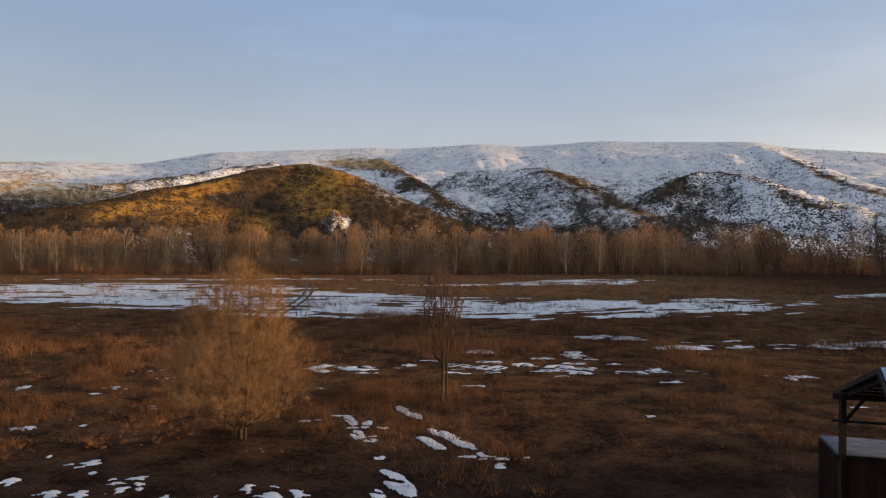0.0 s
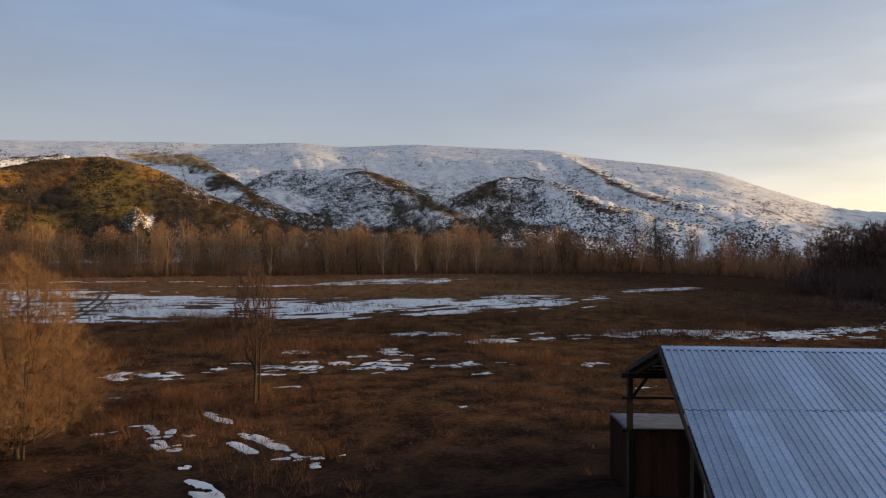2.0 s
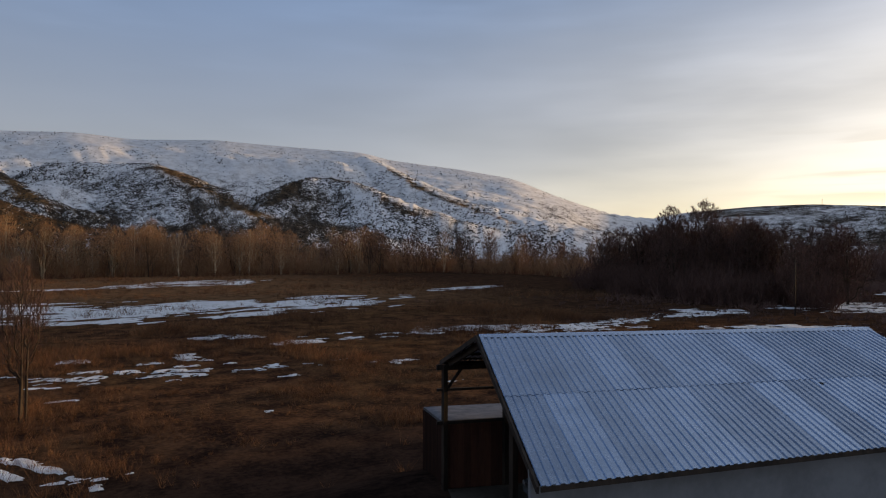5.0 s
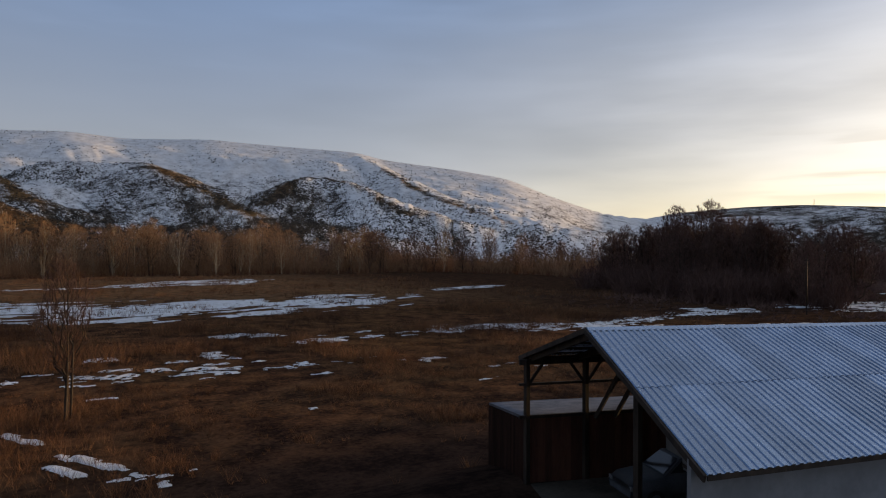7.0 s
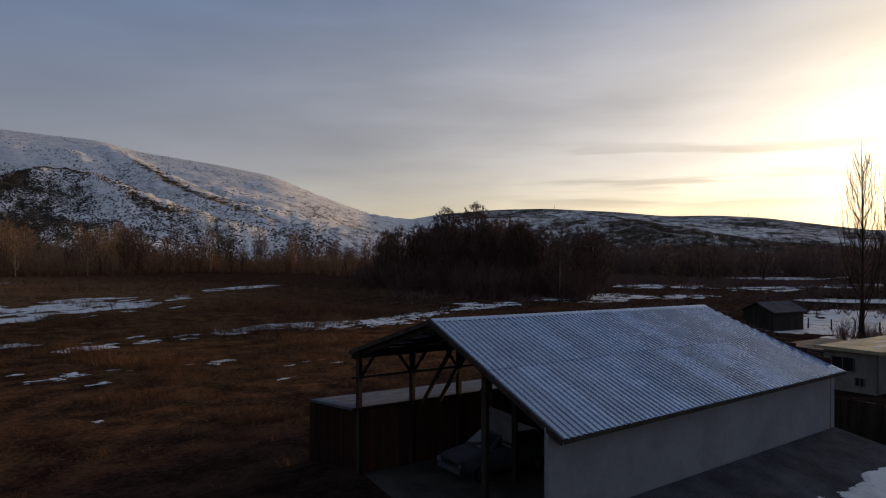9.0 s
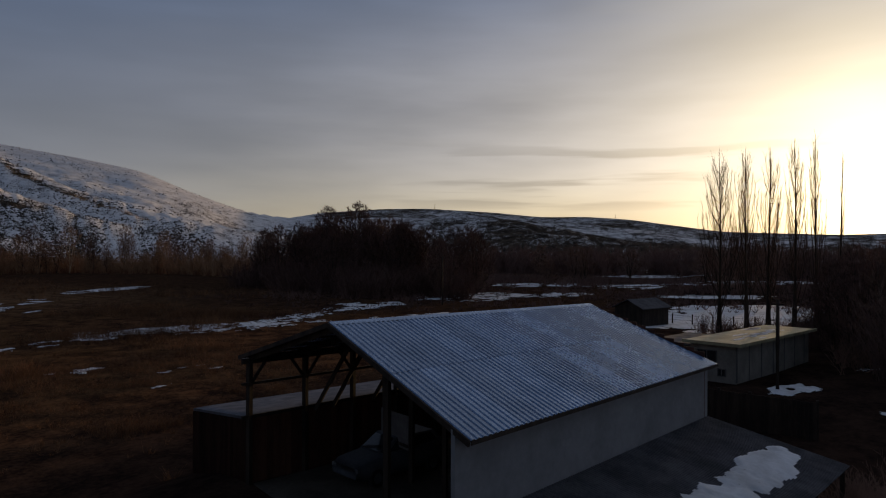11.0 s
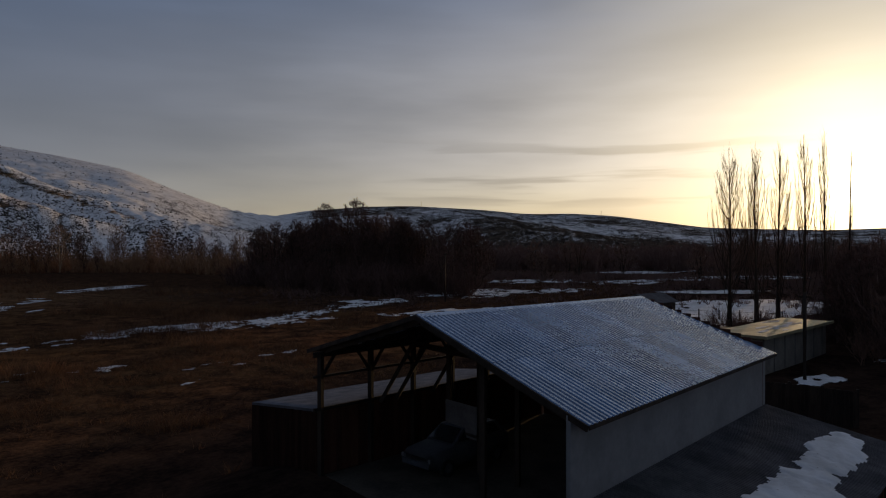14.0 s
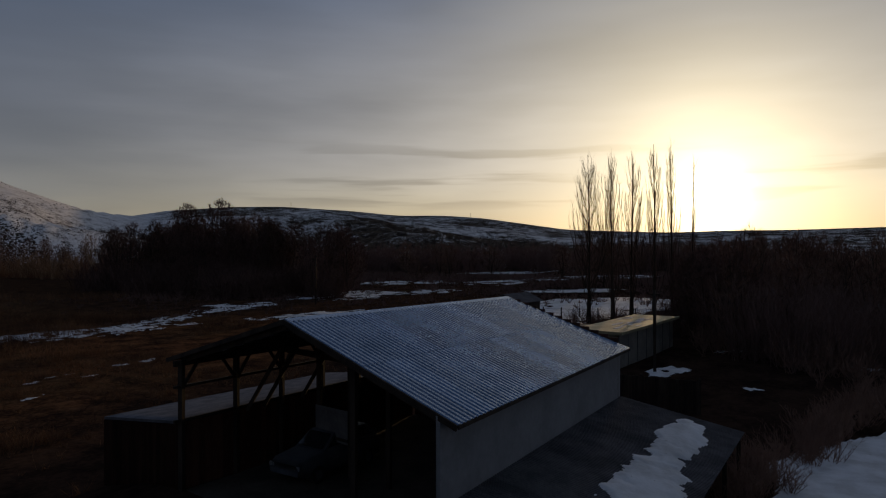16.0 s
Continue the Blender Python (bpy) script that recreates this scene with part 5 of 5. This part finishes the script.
# ---- house, small shed, pole ----
def build_house():
    z0 = gz(45, 9)
    ang = -17
    m = pose(42.7, 10.05, z0, 0, 0, ang)
    h = thing("house", m, "low tan house with a flat tan roof and snow streaks", "house")
    top = 4.05 - z0
    s = Shape()
    s.box((0.15, 0.2, -0.4), (13.0, 3.3, top - 0.1))
    part("wall", s, M_HOUSE, h)
    s = Shape()
    s.box((-0.25, -0.25, top - 0.1), (13.5, 3.7, top + 0.06))
    s.box((-0.25, -0.25, top + 0.06), (13.5, -0.1, top + 0.10))
    s.box((-0.25, -0.1, top + 0.06), (-0.1, 3.7, top + 0.10))
    part("roof", s, M_TARROOF, h)
    for lo, w, tall in ((1.5, 1.25, 0.75), (0.9, 0.45, 0.4)):
        b = 1.25 if tall > 0.5 else 0.45
        s = Shape()
        s.box((0.10, lo, b), (0.14, lo + w, b + tall))
        win = part("window", s, M_GLASS, h)
        s = Shape()
        for p, q in (((0.06, lo - 0.05, b - 0.05), (0.15, lo + w + 0.05, b)), ((0.06, lo - 0.05, b + tall), (0.15, lo + w + 0.05, b + tall + 0.05)), ((0.06, lo - 0.05, b), (0.15, lo, b + tall)), ((0.06, lo + w, b), (0.15, lo + w + 0.05, b + tall)), ((0.06, lo + w / 2 - 0.025, b), (0.145, lo + w / 2 + 0.025, b + tall))):
            s.box(p, q)
        part("frame", s, M_GREYWOOD, win)
    # panel joints, downpipe, lower wing and streaks of snow on the roof
    for x in (2.1, 4.1, 6.1, 8.1, 10.1, 12.0):
        s = Shape()
        s.box((x, 0.17, -0.2), (x + 0.07, 0.2, top - 0.1))
        part("batten", s, M_GREYWOOD, h)
    s = Shape()
    s.tube([(0.08, 0.12, top - 0.15), (0.08, 0.12, 0.1)], [0.05, 0.05], 6)
    part("downpipe", s, M_GREYWOOD, h)
    s = Shape()
    s.box((0.8, 3.3, -0.4), (6.4, 6.4, top - 0.40))
    part("wing_wall", s, M_GREYWOOD, h)
    s = Shape()
    s.box((0.5, 3.3, top - 0.40), (6.7, 6.7, top - 0.27))
    part("wing_roof", s, M_ROOF_OLD, h)
    rg = random.Random(9)
    for _ in range(16):
        x, y, l, w = rg.uniform(0.3, 11.0), rg.uniform(0.1, 3.3), rg.uniform(0.8, 2.4), rg.uniform(0.12, 0.4)
        s = Shape()
        ring = [(x + l / 2 * math.cos(k * 0.524) * rg.uniform(0.75, 1.1), y + w * math.sin(k * 0.524) * rg.uniform(0.6, 1.1)) for k in range(12)]
        s.poly([(min(max(p, -0.2), 13.4), min(max(q, -0.2), 3.6), top + 0.075) for p, q in ring])
        for k in range(12):
            (p, q), (u, v) = ring[k], ring[(k + 1) % 12]
            p, u = min(max(p, -0.2), 13.4), min(max(u, -0.2), 13.4)
            q, v = min(max(q, -0.2), 3.6), min(max(v, -0.2), 3.6)
            s.poly([(p, q, top + 0.055), (u, v, top + 0.055), (u, v, top + 0.075), (p, q, top + 0.075)])
        part("snow_streak", s, M_SNOW, h)


build_house()


def build_small_shed():
    m = pose(80, 25, gz(80, 25), 0, 0, -22)
    b = thing("small_shed", m, "small weathered outbuilding with a low gable roof", "shed")
    s = Shape()
    s.box((0, 0, -0.3), (5.5, 4.0, 2.2))
    s.poly([(0, 0, 2.2), (0, 2, 3.1), (0, 4, 2.2)])
    s.poly([(5.5, 0, 2.2), (5.5, 4, 2.2), (5.5, 2, 3.1)])
    part("wall", s, M_TIMBER, b)
    s = Shape()
    for sy in (-1, 1):
        e = 2 + sy * 2.35
        q = [Vector((-0.3, 2, 3.16)), Vector((5.8, 2, 3.16)), Vector((5.8, e, 2.1)), Vector((-0.3, e, 2.1))]
        d = Vector((0, 0, 0.07))
        s.poly(q)
        s.poly([p + d for p in q][::-1])
        for i in range(4):
            s.poly([q[i], q[i] + d, q[(i + 1) % 4] + d, q[(i + 1) % 4]])
    part("roof", s, M_ROOF_OLD, b)
    s = Shape()
    s.box((-0.03, 1.4, -0.2), (-0.005, 2.4, 1.8))
    part("door", s, M_TIMBER, b)


build_small_shed()


def utility_pole(x, y, h, name, label):
    p = thing(name, (x, y, gz(x, y)), label, "pole")
    s = Shape()
    s.tube([(0, 0, -0.3), (0, 0, h * 0.5), (0.02, 0, h)], [0.13, 0.115, 0.095], 8)
    part("shaft", s, M_TIMBER, p, smooth=True)
    s = Shape()
    s.box((-0.05, -0.35, h - 0.35), (0.05, 0.35, h - 0.25))
    part("crossarm", s, M_TIMBER, p)


utility_pole(42.1, 7.75, 5.6, "utility_pole", "dark wooden pole standing in the snowy yard")
utility_pole(105, 67, 9.0, "utility_pole", "tall pale wooden pole on the far side of the meadow")


def board_fence():
    a, b = Vector((32.2, 11.2, 0)), Vector((31.0, 5.4, 0))
    z = gz(31.5, 8)
    f = thing("board_fence", (a.x, a.y, z), "dark close-boarded yard fence", "fence")
    d = b - a
    n = 34
    for i in range(n):
        s = Shape()
        p, q = d * (i / n), d * ((i + 0.94) / n)
        t = Vector((0.025, 0, 0))
        h = 1.75 + 0.012 * math.sin(i * 2.3)
        r = [p, q, q + Vector((0, 0, h)), p + Vector((0, 0, h))]
        s.poly(r)
        s.poly([k + t for k in r][::-1])
        for e in range(4):
            s.poly([r[e], r[e] + t, r[(e + 1) % 4] + t, r[(e + 1) % 4]])
        part("board", s, M_TIMBER, f)
    for i in range(5):
        s = Shape()
        p = d * (i / 4) + Vector((0.08, 0, 0))
        s.beam(p + Vector((0, 0, -0.4)), p + Vector((0, 0, 1.85)), 0.12, 0.12)
        part("post", s, M_TIMBER, f)


board_fence()


# ---- inside the shed ----
def parked_car():
    m = Matrix.Translation((17.0, 19.4, FLOOR + 0.06)) @ Matrix.Rotation(math.atan2(-RD.y, -RD.x), 4, "Z")
    c = thing("car", m, "pale grey car parked nose outward under the shed roof", "car")
    # body outline along the length: (x, half width, bottom, top)
    secs = [(-2.2, 0.70, 0.42, 0.95), (-2.1, 0.84, 0.30, 1.05), (-1.2, 0.88, 0.28, 1.08), (0.5, 0.88, 0.28, 1.06), (1.0, 0.87, 0.28, 1.02), (1.9, 0.84, 0.30, 0.92), (2.2, 0.74, 0.40, 0.78)]
    s = Shape()
    ring = []
    for x, w, lo, hi in secs:
        i = len(s.v)
        s.v += [(x, -w * 0.94, lo), (x, -w, (lo + hi) / 2), (x, -w * 0.92, hi - 0.05), (x, -w * 0.8, hi), (x, w * 0.8, hi), (x, w * 0.92, hi - 0.05), (x, w, (lo + hi) / 2), (x, w * 0.94, lo)]
        ring.append(list(range(i, i + 8)))
    for a, b in zip(ring, ring[1:]):
        for j in range(8):
            s.f.append((a[j], a[(j + 1) % 8], b[(j + 1) % 8], b[j]))
    s.f += [tuple(ring[0]), tuple(ring[-1][::-1])]
    part("body", s, M_GREYPAINT, c, smooth=True)
    s = Shape()
    low = [(-2.0, 0.74), (0.95, 0.74)]
    top = [(-1.6, 0.60), (0.25, 0.60)]
    a = [(low[0][0], -0.74, 1.05), (low[1][0], -0.74, 1.02), (low[1][0], 0.74, 1.02), (low[0][0], 0.74, 1.05)]
    b = [(top[0][0], -0.60, 1.52), (top[1][0], -0.60, 1.55), (top[1][0], 0.60, 1.55), (top[0][0], 0.60, 1.52)]
    for i in range(4):
        j = (i + 1) % 4
        s.poly([a[i], a[j], b[j], b[i]])
    s.poly(b)
    part("cabin", s, M_GREYPAINT, c)
    s = Shape()
    s.poly([(0.92, -0.64, 1.08), (0.92, 0.64, 1.08), (0.32, 0.54, 1.51), (0.32, -0.54, 1.51)])
    s.v = [(x + 0.018, y, z + 0.012) for x, y, z in s.v]
    part("windscreen", s, M_GLASS, c)
    for sy in (-1, 1):
        s = Shape()
        s.poly([(-1.7, sy * 0.725, 1.12), (0.72, sy * 0.725, 1.10), (0.22, sy * 0.63, 1.46), (-1.45, sy * 0.63, 1.46)])
        part("side_window", s, M_GLASS, c)
        s = Shape()
        s.box((2.14, sy * 0.62 - 0.13, 0.62), (2.2, sy * 0.62 + 0.13, 0.76))
        part("headlight", s, M_WALL, c)
        for x in (-1.35, 1.35):
            s = Shape()
            s.tube([(x, sy * 0.68, 0.32), (x, sy * 0.90, 0.32)], [0.32, 0.32], 18)
            wheel = part("wheel", s, M_RUBBER, c)
            s = Shape()
            s.tube([(x, sy * 0.86, 0.32), (x, sy * 0.912, 0.32)], [0.2, 0.18], 14)
            part("rim", s, M_GREYPAINT, wheel)


parked_car()


def pale_panel():
    gd = Vector((GL.x - EN.x, GL.y - EN.y, 0)).normalized()
    p = EN + gd * 8.6 + RD * 4.66
    m = Matrix.Translation((p.x, p.y, 2.75)) @ Matrix.Rotation(math.atan2(gd.y, gd.x), 4, "Z")
    b = thing("hanging_panel", m, "pale plywood panel nailed to two shed posts", "panel")
    s = Shape()
    s.box((0, 0, 0), (1.85, 0.02, 1.25))
    part("board", s, M_CANVAS, b)
    s = Shape()
    s.box((0.0, 0.02, 0.1), (1.85, 0.06, 0.2))
    part("batten", s, M_TIMBER, b)


pale_panel()


def shed_floor():
    s = Shape()
    q = [EN + Vector((0.3, 0.6, 0)), EF + Vector((0, 0.6, 0)), GF - RDN * 1.0, GL - RDN * 1.0]
    q = [Vector((p.x, p.y, FLOOR + 0.06)) for p in q]
    s.poly(q)
    d = Vector((0, 0, -0.6))
    for i in range(4):
        s.poly([q[i], q[i] + d, q[(i + 1) % 4] + d, q[(i + 1) % 4]])
    tagged(new("floor", s.mesh("floor", M_DIRT)), "packed earth floor of the shed", "floor", kind="structure")


shed_floor()


def village_house(x, y, turn, w, d, h, roof_h, label):
    m = pose(x, y, gz(x, y), 0, 0, turn)
    b = thing("village_house", m, label, "house", "village houses")
    s = Shape()
    s.box((0, 0, -0.4), (w, d, h))
    s.poly([(0, 0, h), (0, d / 2, h + roof_h), (0, d, h)])
    s.poly([(w, 0, h), (w, d, h), (w, d / 2, h + roof_h)])
    part("wall", s, M_HOUSE, b)
    s = Shape()
    for e in (-0.4, d + 0.4):
        drop = roof_h * 0.4 / (d / 2)
        q = [Vector((-0.4, d / 2, h + roof_h + 0.05)), Vector((w + 0.4, d / 2, h + roof_h + 0.05)), Vector((w + 0.4, e, h - drop + 0.05)), Vector((-0.4, e, h - drop + 0.05))]
        t = Vector((0, 0, 0.1))
        s.poly(q)
        s.poly([p + t for p in q][::-1])
        for i in range(4):
            s.poly([q[i], q[i] + t, q[(i + 1) % 4] + t, q[(i + 1) % 4]])
    part("roof", s, M_ROOF_OLD, b)
    for i in range(3):
        s = Shape()
        yy = d * (0.18 + 0.25 * i)
        s.box((-0.03, yy, 1.0), (-0.006, yy + 0.9, 2.0))
        win = part("window", s, M_GLASS, b)
        s = Shape()
        for lo, hi in (((-0.06, yy - 0.06, 0.92), (-0.004, yy + 0.96, 1.0)), ((-0.06, yy - 0.06, 2.0), (-0.004, yy + 0.96, 2.08)), ((-0.06, yy - 0.06, 1.0), (-0.004, yy, 2.0)), ((-0.06, yy + 0.9, 1.0), (-0.004, yy + 0.96, 2.0))):
            s.box(lo, hi)
        part("frame", s, M_WALL, win)


village_house(60, -12.5, -12, 7.0, 5.0, 2.2, 1.1, "low village house with a dull metal gable roof behind bushes")
village_house(88, -14, 8, 9.0, 6.5, 3.0, 1.8, "village house with a dull gable roof among bare trees")


def hill_mast(az, el, h):
    p = on_ray(az, el, 2960)
    m = thing("mast", (p[0], p[1], p[2] - 3), "thin steel mast on the far ridge", "mast", "masts on the ridge")
    s = Shape()
    s.tube([(0, 0, -4), (0, 0, h)], [0.9, 0.5], 5)
    part("shaft", s, M_TIMBER, m)
    s = Shape()
    s.beam((-2.5, 0, h - 3), (2.5, 0, h - 3), 0.6, 0.6)
    part("crossarm", s, M_TIMBER, m)


hill_mast(59.7, 3.38, 24)
hill_mast(74.4, 2.58, 20)


def pasture_fence():
    f = thing("pasture_fence", (86, 0, 0), "sagging wire fence with dark posts in the snow", "fence")
    last = None
    for i in range(14):
        x, y = 0.3 * i, 30 - 2.4 * i
        z = gz(86 + x, y)
        s = Shape()
        s.tube([(x, y, z - 0.3), (x + 0.03, y, z + 1.35)], [0.09, 0.075], 6)
        part("post", s, M_TIMBER, f)
        top = [Vector((x, y, z + k)) for k in (0.6, 1.15)]
        if last:
            for a, b in zip(last, top):
                s = Shape()
                s.tube([a, (a + b) / 2 + Vector((0, 0, -0.06)), b], [0.012] * 3, 3, False)
                part("wire", s, M_TIMBER, f)
        last = top


pasture_fence()
